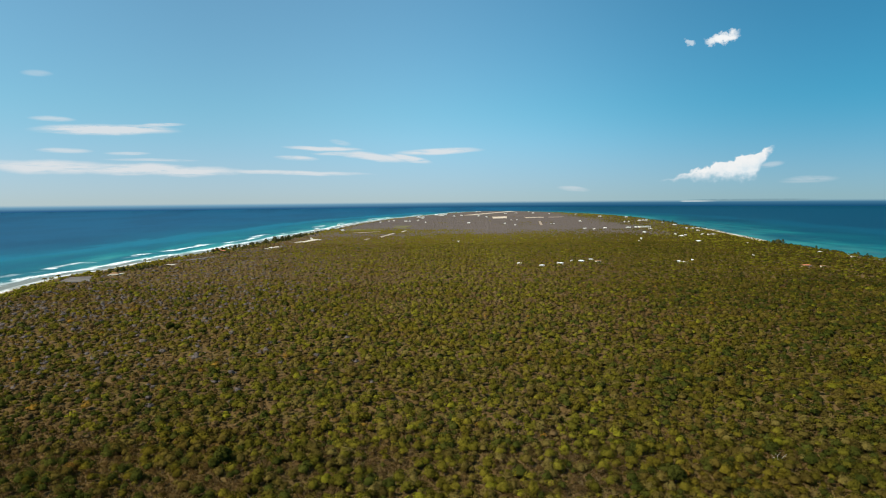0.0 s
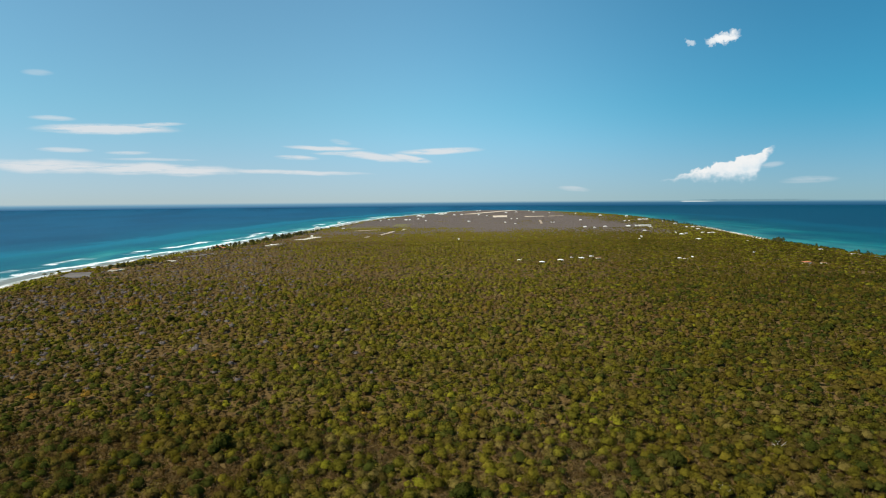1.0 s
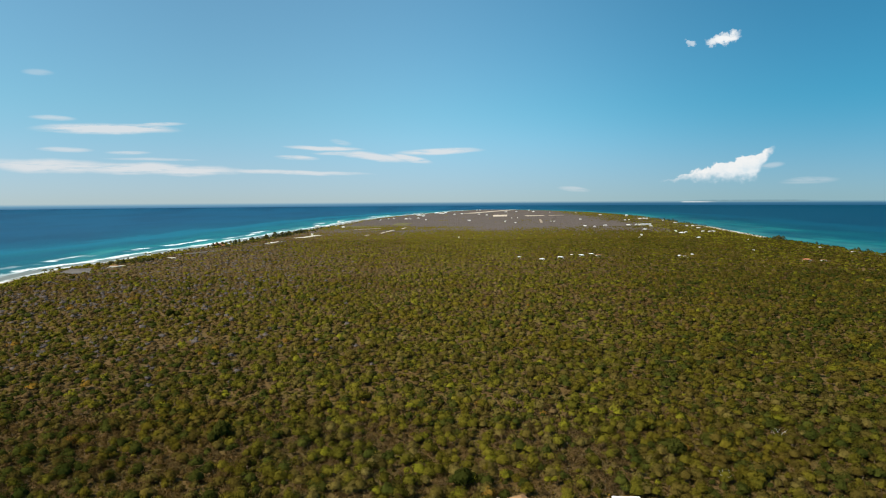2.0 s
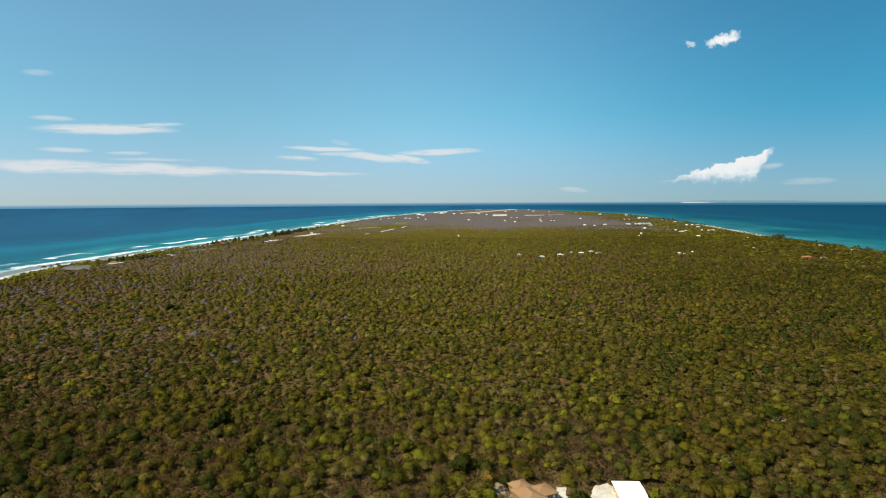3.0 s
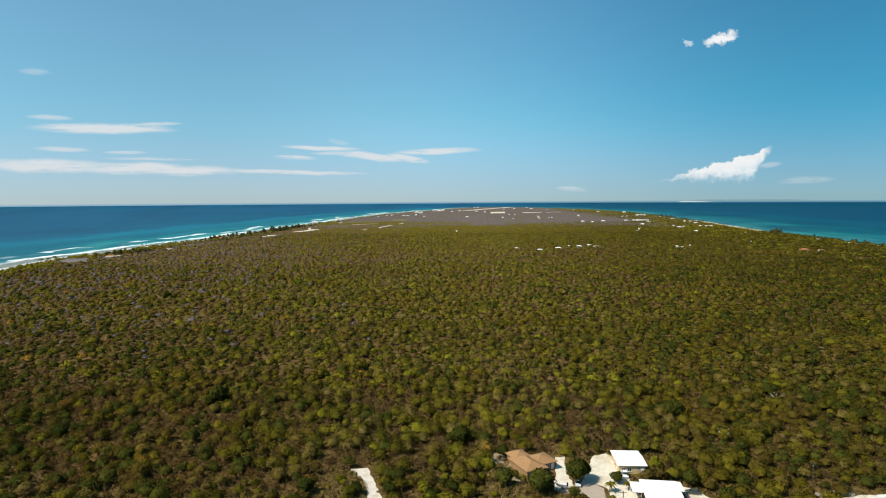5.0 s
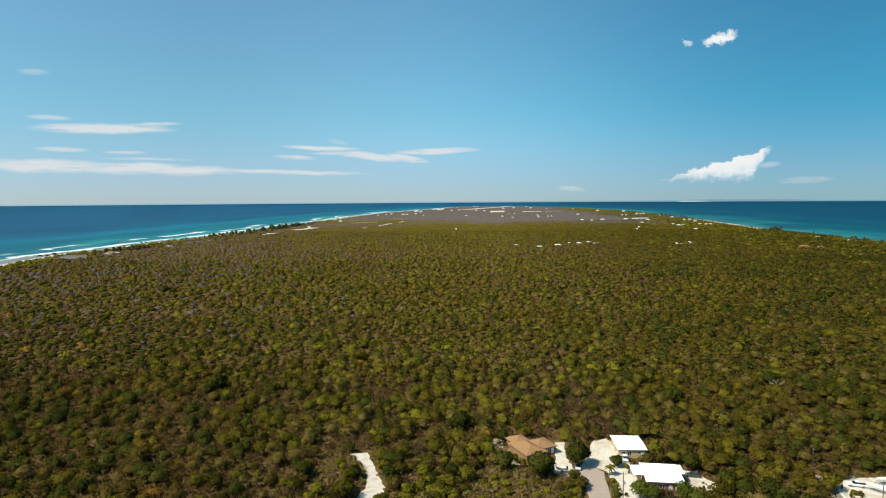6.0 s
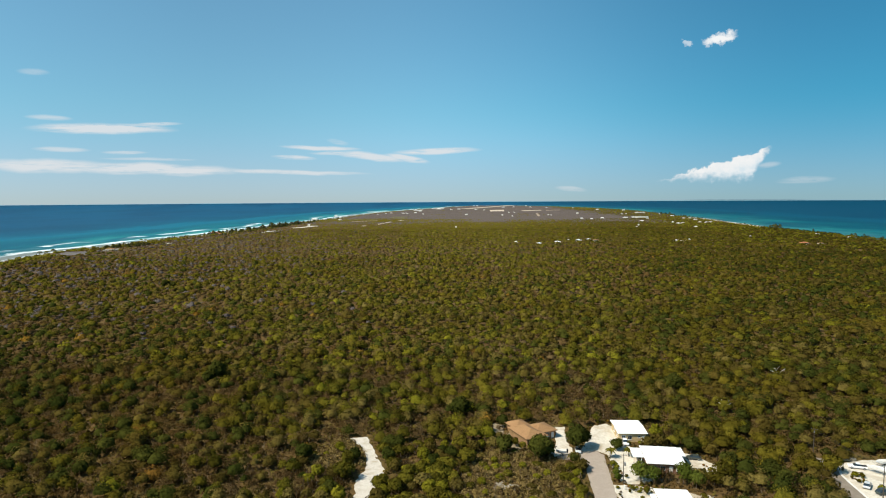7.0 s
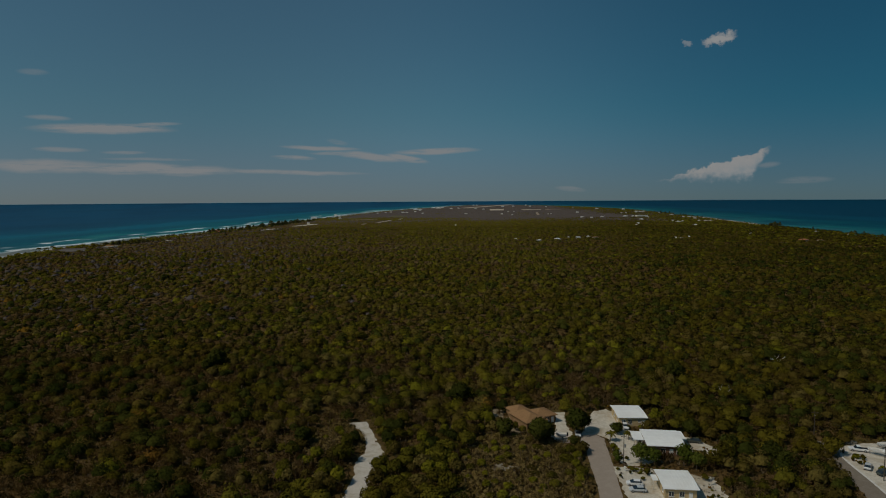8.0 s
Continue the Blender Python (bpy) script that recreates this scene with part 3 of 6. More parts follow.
def patch(name, outline, mat, z, label, category, wobble=0.35):
    """A flat cleared surface with an uneven edge, a few centimetres thick."""
    rng = random.Random(len(outline) * 7 + int(outline[0][0]))
    pts = []
    for (ax, ay), (bx, by) in zip(outline, outline[1:] + outline[:1]):
        n = max(1, int(math.hypot(bx - ax, by - ay) / 1.2))
        for i in range(n):
            t = i / n
            pts.append((ax + (bx - ax) * t + rng.uniform(-wobble, wobble), ay + (by - ay) * t + rng.uniform(-wobble, wobble)))
    bm = bmesh.new()
    face = bm.faces.new([bm.verts.new((x, y, z)) for x, y in pts])
    if face.normal.z < 0:
        face.normal_flip()
    side = bmesh.ops.extrude_face_region(bm, geom=[face])
    low = [g for g in side["geom"] if isinstance(g, bmesh.types.BMVert)]
    for q in low:
        q.co.z = -0.1
    bmesh.ops.triangulate(bm, faces=bm.faces[:])
    ob = part(name, bm, mat, None)
    return tagged(ob, label, category, kind="structure")


patch("yard_1", YARD_EAST, SAND, 0.05, "pale coral sand yard between two houses", "yard", 0.5)
patch("yard_2", YARD_TAN, SAND, 0.055, "pale sand driveway beside the tan-roofed house", "driveway", 0.4)
patch("yard_3", YARD_BACK, SAND, 0.05, "pale sand yard behind the brown house", "yard", 0.5)
patch("yard_4", YARD_SOUTH, SAND, 0.045, "pale sandy lot with rubble and dry grass", "yard", 0.6)
patch("yard_5", YARD_WEST, DIRT, 0.045, "bare sandy strip beside the tan-roofed house", "yard", 0.6)
patch("yard_6", LOT, SAND, 0.05, "pale sand parking lot beside the lane", "parking lot", 0.5)
patch("yard_7", GLADE, ROCK, 0.04, "small stony clearing among dry brush", "clearing", 0.7)
patch("dirt_track", TRACK, GRAVEL, 0.06, "white marl dirt track cut through the scrub", "track", 0.45)
patch("road_1", ROAD, ASPHALT, 0.08, "worn grey asphalt road ending in a turning place", "road", 0.12)
patch("road_2", LANE, LANE_ASPHALT, 0.08, "worn grey-brown asphalt lane curving past the lot", "road", 0.12)

# ---- vegetation: the mass of scrub ----
RNG = np.random.default_rng(7)


def unit(v):
    return v / np.maximum(np.linalg.norm(v, axis=1, keepdims=True), 1e-9)


def leaf_corners(c, nrm, size, lean=0.24, rng=RNG):
    """Three uneven corners for each leaf clump at c that faces about nrm, in turn round nrm."""
    n = len(c)
    nrm = unit(nrm + rng.normal(0, lean, (n, 3)))
    t = unit(np.cross(nrm, rng.normal(0, 1, (n, 3))))
    b = np.cross(nrm, t)
    s = np.asarray(size).reshape(-1, 1) * np.ones((n, 1))
    out = np.zeros((n, 3, 3))
    for k in range(3):
        a = 2 * np.pi * k / 3 + rng.uniform(-0.4, 0.4, (n, 1))
        out[:, k] = c + (t * np.cos(a) + b * np.sin(a)) * s * rng.uniform(0.5, 0.95, (n, 1))
    return out.reshape(-1, 3)


def crowns(x, y, r, h, base, count, leaf, rng=RNG, core=0, lean=0.4, lobes=8):
    """All leaf clumps of many crowns at once: each crown is a dome of smaller rounded heads, with a dense inside.
    Gives the corners, each plant's random number and the way the foliage faces."""
    n = len(x)
    u = rng.normal(0, 1, (n, lobes, 3))
    u[..., 2] = np.abs(u[..., 2]) * 0.8 + 0.05
    u /= np.linalg.norm(u, axis=2, keepdims=True)
    u[:, 0] = (0, 0, 1)
    reach = rng.uniform(0.42, 0.66, (n, lobes))
    head = rng.uniform(0.32, 0.52, (n, lobes))
    rows = np.arange(n)[:, None]
    pick = rng.integers(0, lobes, (n, count))
    way = u[rows, pick]
    d = rng.normal(0, 1, (n, count, 3)) + way * 0.9 + np.array([0, 0, 0.35])
    d /= np.linalg.norm(d, axis=2, keepdims=True)
    p = way * reach[rows, pick][..., None] + d * (head[rows, pick] * rng.uniform(0.84, 1.10, (n, count)))[..., None]
    px = x[:, None] + p[..., 0] * r[:, None]
    py = y[:, None] + p[..., 1] * r[:, None]
    pz = np.maximum(base[:, None] + p[..., 2] * h[:, None], 0.15)
    c = np.stack([px, py, pz], -1).reshape(-1, 3)
    size = (leaf[:, None] * np.sqrt(r / r.mean())[:, None] * rng.uniform(0.6, 1.3, (n, count))).ravel()
    one = rng.uniform(0, 1, n)
    d, way = d.reshape(-1, 3), way.reshape(-1, 3)
    faces = unit(d * 0.75 + way * 0.45 + np.array([0, 0, 0.15]) + rng.normal(0, 0.16, d.shape))
    v = leaf_corners(c, d, size, lean, rng)
    faces = np.repeat(faces, 3, axis=0)
    tone, far = np.repeat(one, count * 3), np.repeat(np.stack([x, y]), count * 3, axis=1)
    if core:
        inner, inner_faces = heart(x, y, r * (0.62 if count > 60 else 0.70), h * (0.66 if count > 60 else 0.70), base, core, rng)
        v, faces = np.concatenate([v, inner]), np.concatenate([faces, inner_faces])
        tone = np.concatenate([tone, np.repeat(one, len(inner) // n)])
        far = np.concatenate([far, np.repeat(np.stack([x, y]), len(inner) // n, axis=1)], axis=1)
    return v, haze_tone(tone, *far), faces


def mounds(x, y, r, h, base, rng=RNG, seg=5):
    """Crowns far off: low uneven caps of a few facets."""
    n = len(x)
    a = rng.uniform(0, 6.28, (n, 1)) + np.arange(seg) * (2 * np.pi / seg)
    k = rng.uniform(0.8, 1.2, (n, seg))
    ring = np.stack([x[:, None] + r[:, None] * k * np.cos(a), y[:, None] + r[:, None] * k * np.sin(a), np.repeat(base[:, None] * 0.3, seg, 1)], -1)
    top = np.stack([x, y, base + h], -1)[:, None, :].repeat(seg, 1)
    out = np.stack([np.cos(a), np.sin(a), np.full(a.shape, 0.3)], -1)
    up = np.zeros_like(out) + np.array([0, 0, 1.0])
    v = np.stack([top, ring, np.roll(ring, -1, 1)], 2).reshape(-1, 3)
    faces = unit(np.stack([up, out, np.roll(out, -1, 1)], 2).reshape(-1, 3))
    tone = np.repeat(rng.uniform(0.2, 0.8, n), seg * 3)
    # 0.3 darker: shade these caps don't cast on themselves, put into the tone
    return v, haze_tone(tone, *np.repeat(np.stack([x, y]), seg * 3, axis=1)) - 0.3, faces


def haze_tone(tone, x, y):
    """Distance haze put into plant tones: far ones paler and alike; both sides darker."""
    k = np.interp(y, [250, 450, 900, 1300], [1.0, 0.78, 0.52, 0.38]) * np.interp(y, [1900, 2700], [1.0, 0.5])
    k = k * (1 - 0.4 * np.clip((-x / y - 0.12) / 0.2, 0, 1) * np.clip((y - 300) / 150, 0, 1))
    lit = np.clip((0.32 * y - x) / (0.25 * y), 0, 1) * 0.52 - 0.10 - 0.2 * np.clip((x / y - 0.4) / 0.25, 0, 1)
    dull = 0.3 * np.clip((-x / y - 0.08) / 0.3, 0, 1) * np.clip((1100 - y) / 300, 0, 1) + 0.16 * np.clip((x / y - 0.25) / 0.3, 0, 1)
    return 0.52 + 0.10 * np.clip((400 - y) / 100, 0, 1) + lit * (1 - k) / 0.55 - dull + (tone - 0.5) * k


def heart(x, y, r, h, base, seg, rng):
    """The dense inside of a crown, below its leaf clumps: an uneven cap of few facets."""
    n = len(x)
    a = rng.uniform(0, 6.28, (n, 1)) + np.arange(seg) * (2 * np.pi / seg)
    rings, ways = [], []
    for out, up in ((0.66, 0.80), (1.0, 0.10)):
        k = rng.uniform(0.85, 1.12, (n, seg))
        rings.append(np.stack([x[:, None] + r[:, None] * out * k * np.cos(a), y[:, None] + r[:, None] * out * k * np.sin(a),
                               np.maximum(base[:, None] + h[:, None] * up * k, 0.1)], -1))
        ways.append(np.stack([np.cos(a) * out, np.sin(a) * out, np.full(a.shape, up)], -1))
    top = np.stack([x, y, base + h], -1)[:, None, :].repeat(seg, 1)
    crest = np.zeros_like(top) + np.array([0, 0, 1.0])

    def fan(t, r0, r1):
        s0, s1 = np.roll(r0, -1, 1), np.roll(r1, -1, 1)
        return np.stack([np.stack([t, r0, s0], 2), np.stack([r0, r1, s1], 2), np.stack([r0, s1, s0], 2)], 2).reshape(-1, 3)

    v = fan(top, *rings)
    return v, unit(fan(crest, *ways) + rng.normal(0, 0.22, v.shape))


def twigs(x, y, r, h, count, width, rng=RNG):
    """Bare shrubs: thin pieces that fan out from the foot."""
    n = len(x)
    a = rng.uniform(0, 2 * np.pi, (n, count))
    out = rng.uniform(0.15, 1.0, (n, count))
    s = rng.uniform(0.25, 0.6, (n, count))
    e = np.minimum(s + rng.uniform(0.3, 0.5, (n, count)), 1.05)
    top = h[:, None] * np.sqrt(np.maximum(1 - 0.6 * out ** 2, 0.1))
    res = np.zeros((n, count, 3, 3))
    side = rng.uniform(0, 2 * np.pi, (n, count))
    w = width * rng.uniform(0.6, 1.4, (n, count))
    for k, (t, q) in enumerate(((s, -1), (s, 1), (e, 0.0))):
        res[:, :, k, 0] = x[:, None] + r[:, None] * out * np.cos(a) * t + q * w * np.cos(side)
        res[:, :, k, 1] = y[:, None] + r[:, None] * out * np.sin(a) * t + q * w * np.sin(side)
        res[:, :, k, 2] = 0.05 + top * t
    way = unit(np.stack([out * np.cos(a), out * np.sin(a), np.full(a.shape, 0.9)], -1).reshape(-1, 3))
    return res.reshape(-1, 3), np.repeat(rng.uniform(0, 1, n), count * 3), np.repeat(way, 3, axis=0)


def lattice(y0, y1, step, spread, rng=RNG):
    """Jittered points over a widening wedge of the island, between two distances."""
    xs = np.arange(-spread * y1, spread * y1, step)
    ys = np.arange(y0, y1, step)
    gx, gy = np.meshgrid(xs, ys)
    gx = gx + (np.arange(len(ys)) % 2)[:, None] * step * 0.5
    gx, gy = gx.ravel(), gy.ravel()
    gx = gx + rng.uniform(-0.46, 0.46, gx.shape) * step
    gy = gy + rng.uniform(-0.46, 0.46, gy.shape) * step
    keep = np.abs(gx) < spread * gy + 25
    gx, gy = gx[keep], gy[keep]
    keep = (gx > west(gy) + 20) & (gx < east(gy) - 4)
    return gx[keep], gy[keep]


def swell(x, y, size, seed):
    """A smooth field from -1 to 1."""
    a = np.sin(x / size + seed) + np.sin(y / size * 1.3 + 2.1 * seed) + np.sin((x + y) / size * 0.71 + 3.7 * seed) \
        + np.sin((x - 1.7 * y) / size * 0.53 + 1.3 * seed)
    b = np.sin(x / size * 2.7 + 5 * seed) + np.sin(y / size * 3.1 + 7 * seed)
    return (a + 0.6 * b) / 4.2


def greenness(x, y):
    """How leafy the scrub is: bare towards the far middle and the near west, leafy to the east coast."""
    g = 0.63 + 0.24 * swell(x, y, 13, 0.9) + 0.20 * swell(x, y, 60, 0.4) + 0.26 * swell(x, y, 190, 1.9)
    g = g - 0.80 * np.clip((y - 2060 + 420 * swell(x, y, 110, 0.7)) / 620, 0, 1) * np.clip((760 + 0.05 * y - x) / 150, 0, 1)
    g = g + 0.3 * np.clip((x - 0.42 * y - 60) / 220, 0, 1) * np.clip((y - 600) / 400, 0, 1)
    g = g - 0.27 * np.clip((-x - 0.18 * y) / 150, 0, 1)
    g = g + 0.26 * np.clip((x - 0.30 * y) / 50, 0, 1) * (y < 800)
    g = g + 0.26 * np.clip((x - 0.28 * y) / 80, 0, 1) * (y >= 800) * (y < 2000)
    g = g + 0.14 * np.clip((x - 0.22 * y) / 40, 0, 1) * (y < 330)
    g = g + 0.5 * (x < west(y) + 65)
    g = g - 0.16 * np.clip((y - 500) / 700, 0, 1) * (x < -0.06 * y) * (y < 2200)
    g = g + 0.20 * np.clip((y - 600) / 500, 0, 1) * (x > -0.06 * y) * (y < 2150)
    return np.where(arid_ground(x, y), 0.30, g)


def limey(x, y):
    """Share of bright yellow-green plants: more by the east coast and along the beach."""
    k = 0.035 + 0.22 * np.clip((x - east(y) + 330) / 160, 0, 1) * np.clip((y - 900) / 150, 0, 1)
    k = k * np.where((x < -0.22 * y) & (y < 700), 0.35, 1.0) * np.where((x > 0.36 * y) & (y < 320), 0.1, 1.0)
    return np.where(x < west(y) + 50, 0.6, k)


def arid_ground(x, y):
    return inside(DRY, x, y) | inside(DRY_WEST, x, y)


DRY_WEST = [(-44.0, 186.0), (-40.0, 205.0), (-34.0, 216.0), (-26.0, 205.0), (-24.0, 190.0), (-34.0, 184.0)]
DRY = [(2.0, 150.0), (5.0, 172.0), (8.0, 190.0), (15.0, 201.0), (26.0, 202.0), (36.0, 194.0), (41.0, 190.0), (41.0, 176.0), (38.0, 150.0)]
HOUSES = [(64.9, 213.2, 10.5), (68.3, 189.0, 11.5), (61.0, 160.0, 9.0), (31.0, 212.0, 12.0)]


def open_ground(x, y, margin):
    bad = np.zeros(np.shape(x), bool)
    for poly in CLEARED:
        bad |= inside(poly, x, y)
        bad |= near_edge(poly, x, y, margin)
    for hx, hy, hr in HOUSES:
        bad |= np.hypot(x - hx, y - hy) < hr * (0.82 if margin < 1.0 else 1.12)
    return bad


PLAIN_WORDS = "low pale house with a white roof in the scrub"
SHORE_WORDS = "pale seaside house with a white roof near the beach"
TOWN_WORDS = "small pale town building with a white roof"
# place, width and height; the depth follows from them
FAR_HOUSES = (
        (PLAIN_WORDS, ((142.6, 1168, 11, 3.2), (177, 1127, 11, 3.2), (216.5, 1163, 13, 3.3), (263, 1200, 12, 3.6), (247, 1212, 6, 3.0), (289, 1231, 10, 3.0),
                       (443, 1184, 9, 3.0), (476, 1208, 10, 3.0), (574, 1828, 7, 7.0), (539, 1735, 6, 4.0), (43, 1745, 5, 7.5), (691, 2166, 13, 4.5),
                       (752, 2043, 9, 5.0), (734, 1944, 18, 4.5), (764, 1989, 9, 4.5), (695, 1717, 17, 3.6), (643, 1303, 6, 3.0), (789, 1633, 7, 3.0),
                       (552, 2460, 13, 4.5), (581, 2425, 10, 3.6), (639, 2492, 14, 4.5), (735, 2508, 18, 5.0), (769, 2518, 10, 7.0), (794, 2420, 15, 3.6))),
        (SHORE_WORDS, ((-495, 2495, 24, 8.0), (-456, 2503, 13, 7.0), (-500, 3039, 15, 6.0), (-385, 2434, 13, 6.0), (-401, 1931, 8, 8.0), (-436, 1600, 9, 4.0),
                       (835, 2032, 11, 4.5), (846, 2010, 11, 4.5), (867, 2027, 12, 3.8), (935, 2426, 10, 4.5), (951, 2409, 11, 4.5), (911, 2259, 13, 3.6),
                       (1005, 2741, 15, 4.0), (811, 1356, 9, 3.4), (811, 1246, 8, 3.0), (-554, 1056, 8, 3.0), (-470, 2560, 12, 5.0), (-440, 2650, 10, 5.0))),
        (TOWN_WORDS, ((-201, 3448, 20, 5.0), (-180, 3444, 13, 5.0), (-140, 3584, 15, 5.0), (-126, 3999, 17, 6.0), (-89, 3286, 10, 4.0), (-329, 3338, 11, 4.0),
                      (-300, 3505, 12, 4.0), (-275, 3559, 12, 5.0), (-50, 4892, 34, 7.0), (-10, 4706, 42, 8.0), (-160, 4262, 40, 5.0), (-130, 4262, 22, 6.0),
                      (130, 3139, 15, 5.0), (295, 3011, 10, 5.0), (326, 2854, 9, 4.0), (511, 2990, 8, 4.0), (524, 2985, 9, 4.0), (705, 3246, 13, 6.0),
                      (252, 4467, 20, 6.0), (292, 4219, 15, 6.0), (138, 4657, 22, 5.0), (335, 6271, 20, 8.0), (371, 6357, 20, 8.0), (770, 5400, 24, 6.0),
                      (820, 6051, 16, 9.0), (20, 4991, 28, 8.0), (80, 4518, 20, 5.0), (631, 5452, 20, 6.0), (385, 3555, 9, 4.0), (416, 3547, 9, 4.0),
                      (864, 5148, 14, 5.0), (1013, 4835, 12, 5.0), (524, 5270, 22, 6.0), (1028, 4143, 20, 7.0), (1130, 3900, 16, 10.0), (1013, 3260, 17, 7.0),
                      (1046, 3304, 13, 6.0), (1062, 3301, 13, 7.0), (897, 3126, 8, 5.0), (917, 3121, 8, 5.0), (1055, 3038, 8, 5.0))))

# bare and open ground across the island: name, outline, surface, label, category, height above the soil
FAR_OPEN = [
    ("airstrip", [(160, 4780), (235, 4780), (770, 6500), (690, 6500)], PALE_STRIP, "long pale airstrip across the end of the island", "airstrip", 4.2),
    ("quarry_1", [(305, 3860), (394, 3900), (436, 4310), (334, 4250)], PALE_STRIP, "bare pale quarry floor among grey woods", "quarry", 3.5),
    ("quarry_2", [(527, 3960), (641, 4010), (650, 4110), (527, 4090)], PALE_STRIP, "bare tan clearing among grey woods", "clearing", 3.5),
    ("quarry_3", [(682, 4000), (784, 4100), (790, 4180), (685, 4110)], QUARRY_FLOOR, "bare tan clearing near the far shore", "clearing", 3.5),
    ("road_3", [(440, 2850), (450, 2850), (514, 3320), (502, 3320)], QUARRY_FLOOR, "grey dirt road through leafless woods", "road", 2.6),
    ("road_4", [(-236, 1880), (-227, 1880), (-223, 1930), (-232, 1930)], QUARRY_FLOOR, "short stretch of pale dirt road in the scrub", "road", 2.9),
    ("road_5", [(-203, 2010), (-195, 2010), (-169, 2215), (-178, 2220)], PALE_STRIP, "pale dirt road through the scrub", "road", 2.9),
    ("road_6", [(-154, 2310), (-146, 2310), (-138, 2400), (-146, 2400)], SAND, "pale dirt road near the fields", "road", 2.9),
    ("clearing_1", [(-322, 2280), (-296, 2255), (-228, 2335), (-238, 2352), (-292, 2300)], QUARRY_FLOOR, "pale gravel yard beside the fields", "yard", 3.2),
    ("clearing_2", [(-372, 2400), (-255, 2440), (-235, 2560), (-390, 2570)], FIELD, "green mown field near the shore", "field", 1.9),
    ("clearing_3", [(-215, 2620), (-150, 2600), (-140, 2890), (-215, 2900)], FIELD, "green field near the shore", "field", 1.9),
    ("clearing_4", [(-425, 1795), (-392, 1798), (-368, 1925), (-396, 1930), (-404, 1840)], SAND, "pale sandy drive near the shore", "driveway", 2.6),
    ("clearing_5", [(-446, 1575), (-430, 1578), (-418, 1640), (-432, 1642)], SAND, "pale sandy drive near the shore", "driveway", 2.4),
    ("clearing_6", [(-528, 1192), (-512, 1194), (-508, 1206), (-526, 1208)], SAND, "bare sandy clearing behind the beach", "clearing", 1.6),
    ("clearing_7", [(-551, 1030), (-537, 1034), (-533, 1058), (-547, 1056)], SAND, "bare sand beside the beach house", "clearing", 2.2),
    ("clearing_8", [(-530, 1264), (-508, 1302), (-486, 1362), (-500, 1372), (-522, 1322), (-542, 1278)], IRONSHORE, "grey rocky ground near the beach", "clearing", 1.2),
    ("clearing_9", [(-602, 1014), (-572, 1024), (-536, 958), (-560, 946), (-582, 942)], IRONSHORE, "grey rocky ground behind the beach", "clearing", 1.0),
    ("clearing_10", [(432, 1160), (452, 1162), (452, 1174), (434, 1172)], SAND, "pale sandy yard beside a low house", "yard", 2.6),
]


def bare_far(x, y):
    bad = np.zeros(np.shape(x), bool)
    for _, outline, mat, *_ in FAR_OPEN:
        if mat is not FIELD:
            bad |= inside(outline, x, y)
    for _, rows in FAR_HOUSES:
        for hx, hy, w, _ in rows:
            if hy < 2100:
                bad |= (np.abs(x - hx) < w / 2 + 2.5) & (y > hy - 13) & (y < hy + 6)
    for hx, hy in ((627, 1086), (650, 1076), (294, 1194), (-540, 1512), (-524, 1502), (-546, 1045)):
        bad |= (np.abs(x - hx) < 9) & (y > hy - 16) & (y < hy + 7)
    return bad


def near_block(x, y):
    """The stretch of scrub beside the houses, planted tree by tree."""
    return (y < 206) & (y > 150) & (x > -46) & (x < 43)


